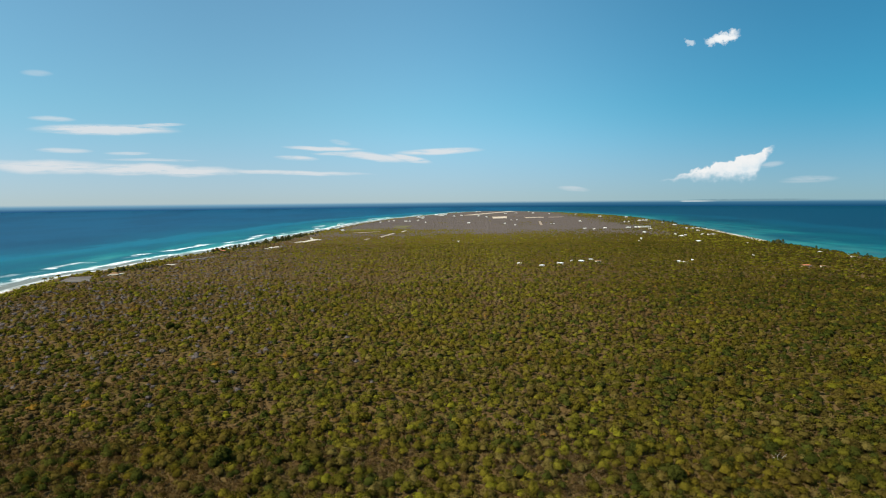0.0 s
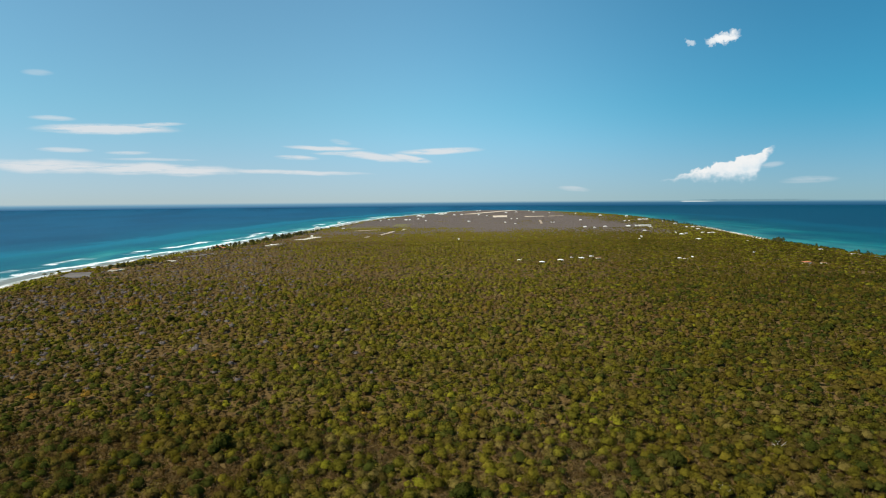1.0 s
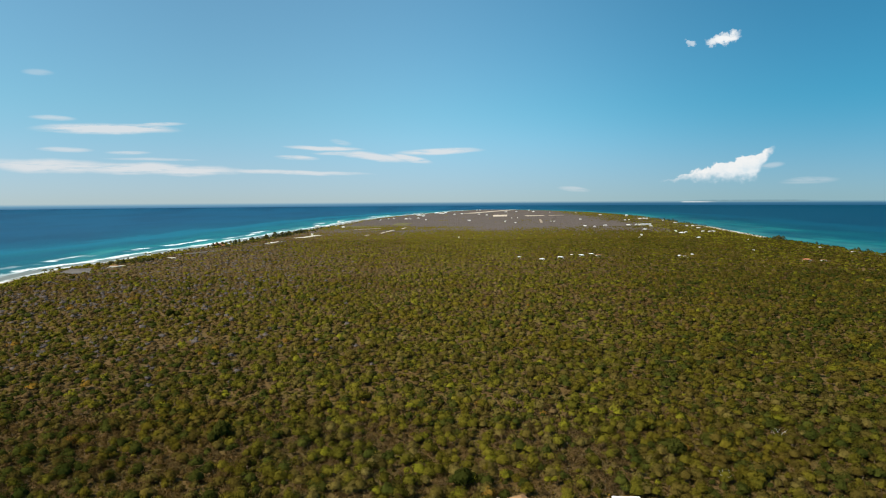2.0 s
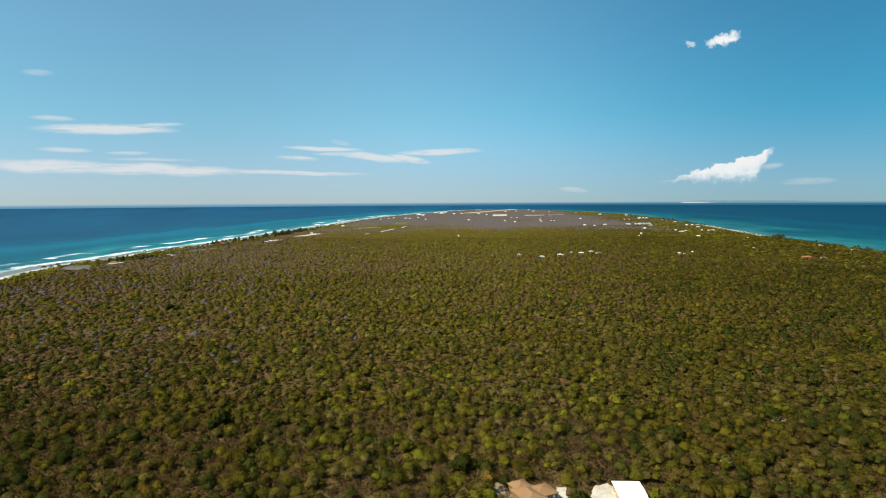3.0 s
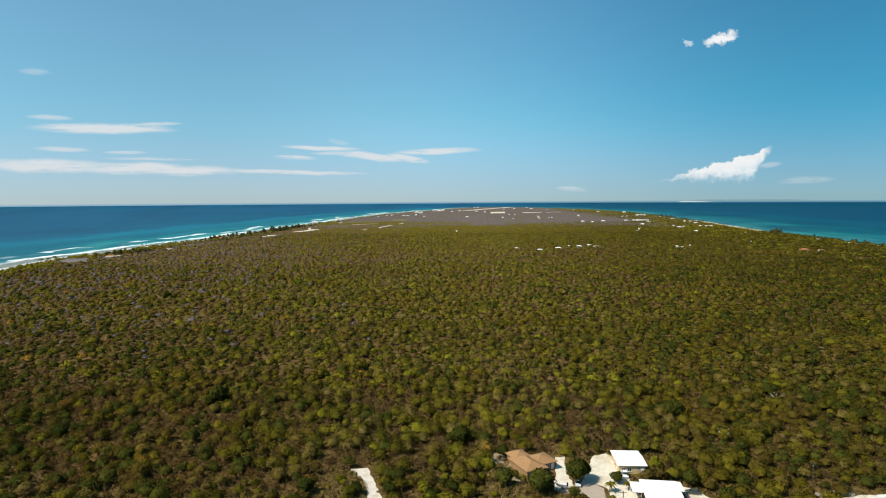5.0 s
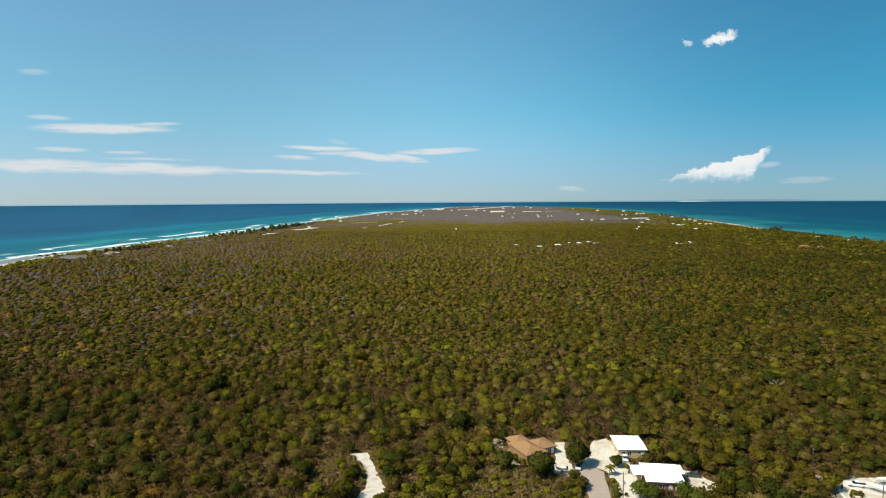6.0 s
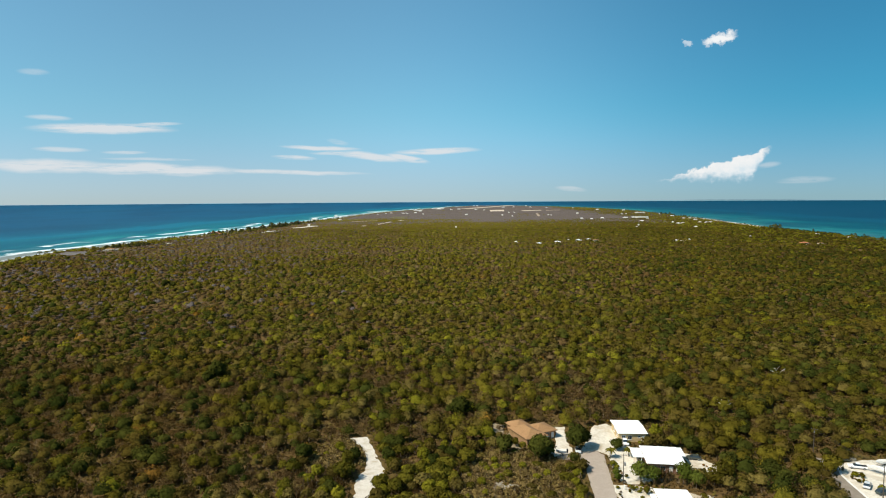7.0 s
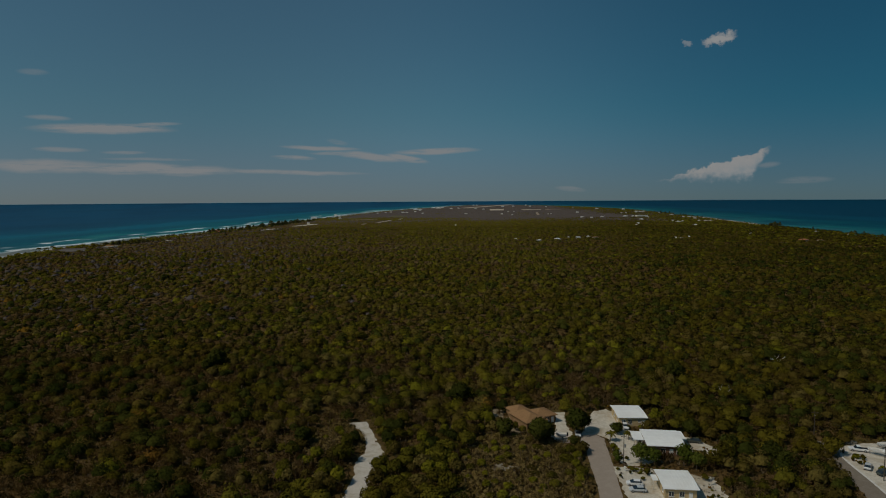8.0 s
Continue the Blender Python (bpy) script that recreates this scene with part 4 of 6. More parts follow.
def scrub():
    bins = {"green": [], "olive": [], "dark": [], "lime": [], "rust": [], "twig": [], "far": [], "dry": [], "spray": []}

    def sort(x, y, rng):
        g = greenness(x, y)
        u = rng.uniform(0, 1, len(x))
        leafy = u < g
        kind = rng.uniform(0, 1, len(x)) + 0.10 * np.clip((x - 0.28 * y) / 60, 0, 1) * (y < 900) - 0.08 * np.clip((y - 700) / 400, 0, 1)
        kind = kind + 0.22 * np.clip((-x - 0.28 * y) / 60, 0, 1) * (y < 450)
        kind = kind + 0.4 * ((x < west(y) + 85) & (y > 1400) & (y < 2300))
        return leafy, kind

    # distance, spacing, leaf pieces a crown, their size, growth, facets of the inside, heads a crown
    for y0, y1, step, count, leaf, grow, core, lobes in ((140, 300, 4.7, 310, 0.35, 1.02, 7, 10), (300, 470, 4.8, 88, 0.64, 1.06, 6, 8),
                                                         (470, 900, 5.6, 26, 1.05, 1.18, 5, 6), (900, 1700, 7.0, 8, 1.6, 1.42, 4, 4)):
        x, y = lattice(y0, y1, step, 0.74)
        if y0 < 400:
            ok = ~open_ground(x, y, 1.7) & ~near_block(x, y)
            x, y = x[ok], y[ok]
        if y0 >= 900:
            ok = ~bare_far(x, y)
            x, y = x[ok], y[ok]
        leafy, kind = sort(x, y, RNG)
        lime = RNG.uniform(0, 1, len(x)) < limey(x, y)
        r = (1.6 + 3.1 * RNG.uniform(0, 1, len(x)) ** 1.5) * grow
        h = r * RNG.uniform(0.72, 1.02, len(x)) * (1.0 if y0 < 300 else 0.86 if y0 < 900 else 0.5)
        base = RNG.uniform(0.3, 2.0, len(x)) + 0.12 * r
        for name, ok in (("lime", leafy & lime), ("green", leafy & ~lime & (kind < 0.48)), ("olive", leafy & ~lime & (kind >= 0.48) & (kind < 0.84)),
                         ("dark", leafy & ~lime & (kind >= 0.84)),
                         ("rust", ~leafy & (kind > 0.988) & (kind < 0.999))):
            if ok.any():
                bins[name].append(crowns(x[ok], y[ok], r[ok], h[ok], base[ok], count, np.full(ok.sum(), leaf), RNG, core, 0.4, lobes))
        bare = ~leafy & ((kind <= 0.988) | (kind >= 0.999))
        if y0 < 250:
            bins["twig"].append(twigs(x[bare], y[bare], r[bare] * 0.9, h[bare] + 1.0, count // 3, leaf * 0.09))
        low = np.where(RNG.uniform(0, 1, len(x)) < 0.5, 0.6, 0.85)
        # grey leafless stands towards the windward shore
        grey = bare & (RNG.uniform(0, 1, len(x)) < 0.3 * np.clip((-x / y - 0.1) / 0.2, 0, 1) * np.clip((y - 330) / 200, 0, 1))
        for name, ok in (("twig", bare & ~grey), ("far", grey)):
            if ok.any():
                bins[name].append(crowns(x[ok], y[ok], r[ok] * 0.9, h[ok] * low[ok], base[ok] * low[ok], int(count * 0.7), np.full(ok.sum(), leaf * 0.75),
                                         RNG, core if y0 >= 300 else 0, 0.6, lobes))
    # leafless shrubs that stand up between the near trees
    x, y = lattice(140, 340, 2.7, 0.74)
    ok = ~open_ground(x, y, 0.8) & (RNG.uniform(0, 1, len(x)) < 1.15 - greenness(x, y) * 0.7)
    k = ok.sum()
    bins["spray"].append(twigs(x[ok], y[ok], RNG.uniform(0.7, 1.6, k), RNG.uniform(1.6, 3.6, k), 14, 0.06))
    # undergrowth and dry grass between the near trees
    x, y = lattice(140, 330, 1.75, 0.74)
    ok = ~open_ground(x, y, 0.4)
    x, y = x[ok], y[ok]
    tone = RNG.uniform(0, 1, len(x))
    arid = arid_ground(x, y)
    fx, fy = lattice(150, 216, 1.45, 0.80)
    ok = arid_ground(fx, fy) & ~open_ground(fx, fy, 0.3)
    k = ok.sum()
    bins["dry"].append(crowns(fx[ok], fy[ok], RNG.uniform(0.7, 1.8, k), RNG.uniform(0.7, 1.9, k), np.full(k, 0.1), 44, np.full(k, 0.24)))
    for name, ok, n_leaf in (("twig", ~arid & (tone < 0.55), 7), ("olive", (~arid & (tone >= 0.55)) | (arid & (tone > 0.58)), 10), ("dry", arid & (tone <= 0.58), 26)):
        k = ok.sum()
        bins[name].append(crowns(x[ok], y[ok], RNG.uniform(0.6, 1.2, k), RNG.uniform(0.4, 1.3, k), np.full(k, 0.1), n_leaf, np.full(k, 0.55)))
    # far across the island: low caps
    for y0, y1, step, grow in ((1700, 2900, 8.6, 2.1), (2900, 6700, 15.0, 3.6)):
        x, y = lattice(y0, y1, step, 0.74)
        ok = ~bare_far(x, y)
        x, y = x[ok], y[ok]
        leafy, kind = sort(x, y, RNG)
        lime = RNG.uniform(0, 1, len(x)) < limey(x, y)
        r = RNG.uniform(1.6, 2.7, len(x)) * grow
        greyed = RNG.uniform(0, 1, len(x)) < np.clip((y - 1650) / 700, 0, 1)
        h = RNG.uniform(1.6, 3.4, len(x)) * np.where(leafy, 1.0, 0.55)
        base = RNG.uniform(1.0, 1.8, len(x))
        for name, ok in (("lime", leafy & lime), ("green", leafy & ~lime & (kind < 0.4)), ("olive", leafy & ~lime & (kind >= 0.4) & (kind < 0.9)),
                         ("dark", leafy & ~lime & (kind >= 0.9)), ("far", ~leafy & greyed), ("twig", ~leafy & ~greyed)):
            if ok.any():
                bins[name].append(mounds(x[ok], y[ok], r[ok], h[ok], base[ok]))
    words = {"green": ("scrub_green", SCRUB_GREEN, "dense green dry-forest shrubs covering the flat land"),
             "olive": ("scrub_olive", SCRUB_OLIVE, "olive-green dry-forest shrubs covering the flat land"),
             "dark": ("scrub_dark", SCRUB_DARK, "dark green leafy trees scattered through the scrub"),
             "lime": ("scrub_lime", SCRUB_LIME, "bright yellow-green shrubs scattered through the scrub"),
             "rust": ("scrub_rust", SCRUB_RUST, "rust-orange withered shrubs scattered through the scrub"),
             "twig": ("scrub_bare", SCRUB_TWIG, "leafless grey-brown shrubs between the green ones"),
             "spray": ("scrub_twigs", SPRAY, "leafless brown shrubs standing between the trees"),
             "dry": ("dry_brush", DRY_BRUSH, "straw-coloured dry brush beside the road"),
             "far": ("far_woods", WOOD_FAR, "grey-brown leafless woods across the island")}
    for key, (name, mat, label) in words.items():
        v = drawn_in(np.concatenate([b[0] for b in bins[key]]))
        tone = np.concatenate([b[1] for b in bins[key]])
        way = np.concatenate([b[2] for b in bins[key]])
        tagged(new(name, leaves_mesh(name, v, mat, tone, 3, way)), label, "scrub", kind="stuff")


scrub()

# ---- single trees and shrubs ----
def tree_proto(name, leaf_mat, label, height, radius, leaves, leaf, seed, lobes=7, foot=0.3):
    """A tree at the origin: tapered trunk with limbs, and a crown of leaf clumps in uneven lobes."""
    rng = np.random.default_rng(seed)
    ob = thing(name, Matrix(), label, "tree")
    bm = bmesh.new()
    top = Vector((rng.uniform(-0.3, 0.3), rng.uniform(-0.3, 0.3), height * 0.5))
    rod(bm, (0, 0, -0.15), top, 0.05 * height * 0.6, 0.03 * height * 0.6, 7)
    centres = []
    for k in range(lobes):
        a = 2 * math.pi * k / lobes + rng.uniform(-0.4, 0.4)
        out = radius * rng.uniform(0.35, 0.6) if k else 0.0
        c = Vector((math.cos(a) * out, math.sin(a) * out, height * rng.uniform(0.5, 0.66) if k else height * 0.68))
        centres.append((c, radius * rng.uniform(0.38, 0.56) if k else radius * 0.6))
        rod(bm, top * rng.uniform(0.6, 1.0), c, 0.013 * height, 0.005 * height, 5)
    part("trunk", bm, BARK, ob, "grey-brown bark")
    w = np.array([r * r for _, r in centres])
    pick = rng.choice(len(centres), leaves, p=w / w.sum())
    d = unit(rng.normal(0, 1, (leaves, 3)) + np.array([0, 0, 0.35]))
    c = np.array([list(centres[i][0]) for i in pick])
    r = np.array([centres[i][1] for i in pick])
    squash = np.array([1, 1, min(1.15, height * 0.62 / radius)])
    p = c + d * (r * rng.uniform(0.72, 1.08, leaves))[:, None] * squash
    p[:, 2] = np.maximum(p[:, 2], foot)
    v = leaf_corners(p, d, leaf * rng.uniform(0.6, 1.35, leaves), lean=0.4, rng=rng)
    out = unit(p - np.array([0, 0, height * 0.42]))
    way = unit(d * 0.7 + out * 0.5 + np.array([0, 0, 0.15]) + rng.normal(0, 0.16, d.shape))
    piece("crown", leaves_mesh("crown", v, leaf_mat, normals=np.repeat(way, 3, axis=0)), ob, "")
    return ob


def bare_proto(name, label, height, radius, seed, mat=None, count=240, width=0.045):
    """A leafless shrub: stems from the foot and a haze of twigs."""
    rng = np.random.default_rng(seed)
    ob = thing(name, Matrix(), label, "shrub")
    bm = bmesh.new()
    for k in range(6):
        a = 2 * math.pi * k / 6 + rng.uniform(-0.4, 0.4)
        q = Vector((math.cos(a) * radius * 0.5, math.sin(a) * radius * 0.5, height * rng.uniform(0.6, 0.85)))
        rod(bm, (0, 0, -0.1), q * 0.55, 0.05, 0.035, 5)
        rod(bm, q * 0.55, q + Vector((rng.uniform(-.4, .4), rng.uniform(-.4, .4), 0.3)), 0.035, 0.012, 4)
    part("stem", bm, mat or BARK, ob)
    z = np.zeros(1)
    v, _, way = twigs(z, z, np.array([radius]), np.array([height]), count, width, rng=rng)
    piece("twig_crown", leaves_mesh("twig_crown", v, mat or TWIG_GREY, normals=way), ob)
    return ob


def palm_proto(name, label, height, frond_len, seed):
    rng = random.Random(seed)
    ob = thing(name, Matrix(), label, "palm")
    bm = bmesh.new()
    at = Vector((0, 0, -0.1))
    for k in range(6):
        nxt = Vector((0.04 * k * k * 0.35, 0.02 * k, height * (k + 1) / 6))
        rod(bm, at, nxt, 0.17 - 0.012 * k, 0.16 - 0.012 * k, 7)
        at = nxt
    part("trunk", bm, BARK, ob, "slender grey trunk")
    for k in range(15):
        a = 2 * math.pi * k / 15 + rng.uniform(-0.15, 0.15)
        lift = rng.uniform(-0.1, 0.9)
        spine = []
        for i in range(7):
            t = i / 6
            spine.append(at + Vector((math.cos(a), math.sin(a), 0)) * (frond_len * t * (1 - 0.12 * t * lift))
                         + Vector((0, 0, frond_len * (lift * t - (0.55 + 0.5 * lift) * t * t))))
        side = Vector((-math.sin(a), math.cos(a), 0))
        vs, fs = [], []
        for i, q in enumerate(spine):
            w = frond_len * 0.17 * math.sin(math.pi * min(0.12 + i / 6 * 0.86, 1.0))
            vs += [q + side * w - Vector((0, 0, w * 0.7)), q, q - side * w - Vector((0, 0, w * 0.7))]
        for i in range(6):
            for j in (0, 1):
                b = i * 3 + j
                fs.append((b, b + 1, b + 4, b + 3))
        piece("frond", mesh_of("frond", vs, fs, LEAF_GREEN), ob)
    return ob


PROTOS = {
    "green": [tree_proto("tree", LEAF_GREEN, "rounded olive-green tree in dry coastal scrub", 4.6, 2.9, 640, 0.5, 11),
              tree_proto("tree", LEAF_GREEN, "low spreading green tree in dry coastal scrub", 3.8, 3.1, 640, 0.5, 12),
              tree_proto("tree", LEAF_OLIVE, "dull olive tree with a thin uneven crown", 4.2, 2.7, 560, 0.48, 13),
              tree_proto("tree", LEAF_OLIVE, "low dull olive shrub-like tree in the scrub", 3.2, 2.6, 520, 0.48, 14)],
    "dark": [tree_proto("tree", LEAF_DARK, "dense dark green broadleaf tree with a full crown", 6.0, 3.3, 1500, 0.5, 15, 9),
             tree_proto("tree", LEAF_DARK, "dense dark green broadleaf tree of middle height", 5.0, 2.6, 1000, 0.48, 16, 8)],
    "lush": [tree_proto("tree", LEAF_LUSH, "full bright green garden tree beside a house", 5.2, 3.2, 1300, 0.40, 25, 9),
             tree_proto("tree", LEAF_LUSH, "rounded green garden tree of middle height", 4.8, 2.4, 900, 0.38, 26, 8)],
    "lime": [tree_proto("tree", LEAF_LIME, "bright yellow-green tree lit by the sun", 3.8, 2.2, 640, 0.44, 17)],
    "bush": [tree_proto("bush", LEAF_GREEN, "small rounded green garden bush", 1.8, 1.2, 300, 0.3, 18, 5, 0.1),
             tree_proto("bush", LEAF_LIME, "small yellow-green garden bush", 1.5, 1.1, 300, 0.3, 19, 5, 0.1)],
    "bare": [bare_proto("bare_shrub", "leafless grey-brown shrub with fine upright twigs", 3.2, 2.0, 20),
             bare_proto("bare_shrub", "low leafless brown shrub with fanned twigs", 2.3, 1.9, 21)],
    "rust": [tree_proto("tree", LEAF_RUST, "withered shrub with rust-orange leaves", 2.6, 1.6, 380, 0.36, 22, 5)],
}
USED = set()


def plant(kind, which, x, y, size=1.0, turn=None, tall=1.0, group=""):
    src = PROTOS[kind][which % len(PROTOS[kind])]
    turn = random.uniform(0, 360) if turn is None else turn
    if src.name not in USED:
        USED.add(src.name)
        ob = src
        ob.matrix_world = pose(x, y, 0, 0, 0, turn)
    else:
        ob = copy_thing(src, pose(x, y, 0, 0, 0, turn))
    ob.scale = (size, size, size * tall)
    if group:
        tagged(ob, group=group)
    return ob


# trees that stand out in the yards and in the scrub
for k, w, x, y, s, t in (
        ("dark", 0, 44.4, 200.6, 1.18, 1.15), ("dark", 1, 47.3, 203.6, 1.05, 1.1), ("dark", 0, 31.0, 193.0, 1.4, 0.95), 
        ("dark", 1, 20.2, 198.6, 1.2, 1.0), ("lush", 0, 57.8, 177.6, 1.12, 1.0), ("lush", 1, 61.0, 176.6, 1.1, 0.95),
        ("bare", 0, 64.0, 177.6, 1.3, 1.1), ("bare", 0, 66.5, 178.0, 1.2, 1.0), ("lush", 1, 69.6, 175.6, 1.2, 1.15), ("lush", 0, 72.2, 173.0, 0.95, 1.0),
        ("dark", 1, 80.4, 197.6, 1.15, 1.0), ("green", 1, 77.9, 174.6, 1.0, 1.0), ("dark", 1, 57.3, 201.2, 0.95, 0.72), ("lime", 0, 73.0, 209.6, 1.25, 1.1),
        ("green", 3, 72.0, 203.0, 1.3, 1.0), ("bare", 0, 76.5, 204.6, 1.4, 1.0), ("green", 2, 68.0, 202.0, 0.9, 1.0), ("dark", 1, 22.0, 222.0, 0.9, 1.05),
        ("dark", 0, -101.8, 281.0, 1.35, 1.2), ("dark", 1, -104.0, 277.5, 1.3, 1.0), ("dark", 0, 97.9, 260.0, 1.3, 1.1), ("dark", 1, 101.0, 262.0, 1.2, 1.0),
        ("dark", 0, 7.1, 233.5, 1.25, 1.0), ("dark", 1, 10.0, 236.0, 1.2, 0.9), ("dark", 0, -257.5, 588.0, 1.4, 1.0), ("dark", 1, -252.0, 590.0, 1.3, 1.0),
        ("green", 1, 116.4, 182.6, 1.05, 1.3), ("green", 0, 114.9, 181.0, 0.75, 1.2), ("lime", 0, 104.5, 214.0, 1.1, 1.1), ("dark", 0, 96.0, 178.0, 1.0, 1.0),
        ("bush", 1, 52.7, 188.3, 1.15, 1.0), ("bush", 1, 53.3, 186.4, 0.8, 1.0), ("lush", 1, 51.6, 180.6, 0.5, 1.2), ("lush", 1, 51.2, 177.6, 0.5, 1.1), ("green", 2, 113.2, 188.4, 0.9, 1.1), ("green", 0, 114.2, 193.6, 0.9, 1.1), ("green", 1, 111.4, 182.0, 1.0, 1.1),
        ("bush", 0, 51.9, 183.6, 0.8, 1.0), ("bush", 1, 60.6, 186.6, 0.9, 1.0), ("bush", 0, 53.8, 172.0, 0.8, 0.9),
        ("bush", 1, 122.1, 179.8, 1.0, 0.9), ("bush", 0, 123.3, 178.9, 0.9, 0.9), ("bush", 0, 120.6, 176.0, 0.8, 0.6), ("bush", 0, 121.9, 175.3, 0.8, 0.6),
        ("bush", 1, 123.0, 170.2, 1.0, 1.2), ("bush", 0, 57.0, 169.5, 0.9, 1.3), ("bush", 0, 54.9, 166.6, 0.6, 0.9), ("bush", 0, 71.6, 166.0, 1.0, 1.0),
        ("bush", 0, 26.6, 201.6, 1.2, 1.2), ("bush", 0, 24.6, 204.6, 1.3, 1.2), ("bush", 1, 29.2, 200.8, 1.1, 1.1), ("green", 2, 34.2, 202.4, 0.6, 0.9), ("bare", 0, 20.4, 219.0, 0.9, 0.9), ("green", 3, 19.6, 212.6, 0.6, 0.9), ("bare", 1, 22.6, 206.4, 0.9, 0.9), ("bush", 1, 36.8, 203.4, 0.7, 0.9), ("bush", 0, 62.3, 204.9, 0.8, 0.9), ("bush", 1, 66.4, 205.2, 0.9, 0.9),
        ("rust", 0, -2.0, 176.0, 1.1, 1.0), ("green", 0, 38.6, 184.6, 0.7, 0.9), ("lime", 0, 39.6, 180.4, 0.7, 0.9), ("dark", 1, 41.0, 189.6, 0.6, 1.2),
        ("green", 1, 36.6, 178.0, 0.8, 0.9), ("lime", 0, 38.4, 174.6, 0.75, 0.9), ("green", 0, 38.6, 169.0, 0.75, 0.9), ("green", 3, 35.6, 184.0, 0.8, 0.9),
        ("green", 0, -29.5, 190.6, 0.9, 1.1), ("dark", 1, -27.6, 193.4, 0.85, 1.0), ("green", 3, 75.6, 178.2, 1.0, 1.0), ("green", 0, 82.0, 178.0, 1.1, 1.1), ("dark", 1, 86.5, 185.0, 1.1, 1.0)):
    plant(k, w, x, y, s, None, t)

# low dry plants and weeds scattered over the sandy yards
weeds = np.random.default_rng(21)
for cx, cy, rx, ry, count in ((57.5, 172.5, 7.5, 2.6, 26), (53.0, 181.0, 1.6, 6.0, 9), (50.4, 168.0, 1.2, 6.0, 8), (69.5, 158.0, 2.6, 8.0, 14),
                              (66.0, 201.0, 6.0, 1.6, 10), (80.5, 186.0, 3.0, 6.0, 9), (121.5, 178.5, 1.8, 4.5, 8), (61.0, 226.0, 5.0, 1.5, 8)):
    for _ in range(count):
        a, q = weeds.uniform(0, 6.28), weeds.uniform(0, 1) ** 0.5
        kind = ("bare", "bush", "bush", "rust")[int(weeds.integers(0, 4))]
        size = weeds.uniform(0.3, 0.6) * (0.6 if kind in ("bare", "rust") else 1.0)
        plant(kind, int(weeds.integers(0, 2)), cx + rx * q * math.cos(a), cy + ry * q * math.sin(a), size, weeds.uniform(0, 360), weeds.uniform(0.7, 1.2), "weeds in the sandy yards")

PALM = palm_proto("palm_tree", "small coconut palm with drooping fronds beside the road", 3.0, 2.1, 3)
PALM.matrix_world = pose(53.4, 194.4, 0, 0, 0, 20)
ob = copy_thing(PALM, pose(59.6, 195.4, 0, 0, 0, 110))
ob.scale = (0.85, 0.85, 0.85)


def dead_proto(seed, height):
    """A leafless bleached tree: trunk, limbs and forked branches, each limb a part."""
    rng = random.Random(seed)
    ob = thing("dead_tree", Matrix(), "bleached white dead tree with bare forked branches", "tree")
    bm = bmesh.new()
    fork = Vector((0.2, 0.1, height * 0.42))
    rod(bm, (0, 0, -0.2), fork, 0.15, 0.10, 7)
    part("trunk", bm, DEADWOOD, ob)
    for k in range(4):
        a = 2 * math.pi * k / 4 + rng.uniform(-0.4, 0.4)
        q = fork + Vector((math.cos(a), math.sin(a), 0.9 + rng.uniform(-0.3, 0.5))) * height * 0.26
        bm = bmesh.new()
        rod(bm, fork * rng.uniform(0.75, 1.0), q, 0.08, 0.05, 6)
        for j in range(2):
            w = q + Vector((math.cos(a + j - 1), math.sin(a + j - 1), rng.uniform(0.3, 1.2))) * height * 0.2
            rod(bm, q, w, 0.045, 0.025, 5)
            for i in range(2):
                rod(bm, w, w + Vector((rng.uniform(-1, 1), rng.uniform(-1, 1), rng.uniform(0.2, 1))) * height * 0.11, 0.03, 0.012, 4)
        part("limb", bm, DEADWOOD, ob)
    return ob


dead = dead_proto(33, 6.6)
dead.matrix_world = pose(150.3, 276.5, 0)
for x, y, s in ((108.4, 236.0, 0.8),):
    ob = copy_thing(dead, pose(x, y, 0, 0, 0, x * 7))
    ob.scale = (s, s, s)


def near_planting():
    """The stretch of scrub beside the houses, tree by tree."""
    rng = np.random.default_rng(5)
    x, y = lattice(150, 206, 3.75, 0.9, rng)
    ok = near_block(x, y) & ~open_ground(x, y, 1.5)
    x, y = x[ok], y[ok]
    g = greenness(x, y) + 0.02
    rough, arid = inside(GLADE, x, y), arid_ground(x, y)
    for i in range(len(x)):
        u, k = rng.uniform(), rng.uniform()
        size, tall = rng.uniform(0.7, 1.2), rng.uniform(0.8, 1.2)
        if rough[i]:
            if u < 0.5:
                plant("bare", i, x[i], y[i], size * 0.8, None, 0.6, "scrub beside the houses")
        elif arid[i] and u > 0.8:
            plant("green", i, x[i], y[i], size * 0.6, None, 0.8, "scrub beside the houses")
        elif arid[i]:
            plant("bare" if k < 0.7 else "lime", i, x[i], y[i], size * 0.7, None, tall * 0.8, "scrub beside the houses")
        elif u < g[i]:
            kind = "dark" if k > 0.91 else "lime" if k > 0.79 else "green"
            plant(kind, int(rng.integers(0, 4)), x[i], y[i], size * (0.8 if kind == "dark" else 1.0), None, tall, "scrub beside the houses")
        else:
            plant("rust" if k > 0.95 else "bare", i, x[i], y[i], size * 1.1, None, tall, "scrub beside the houses")


near_planting()


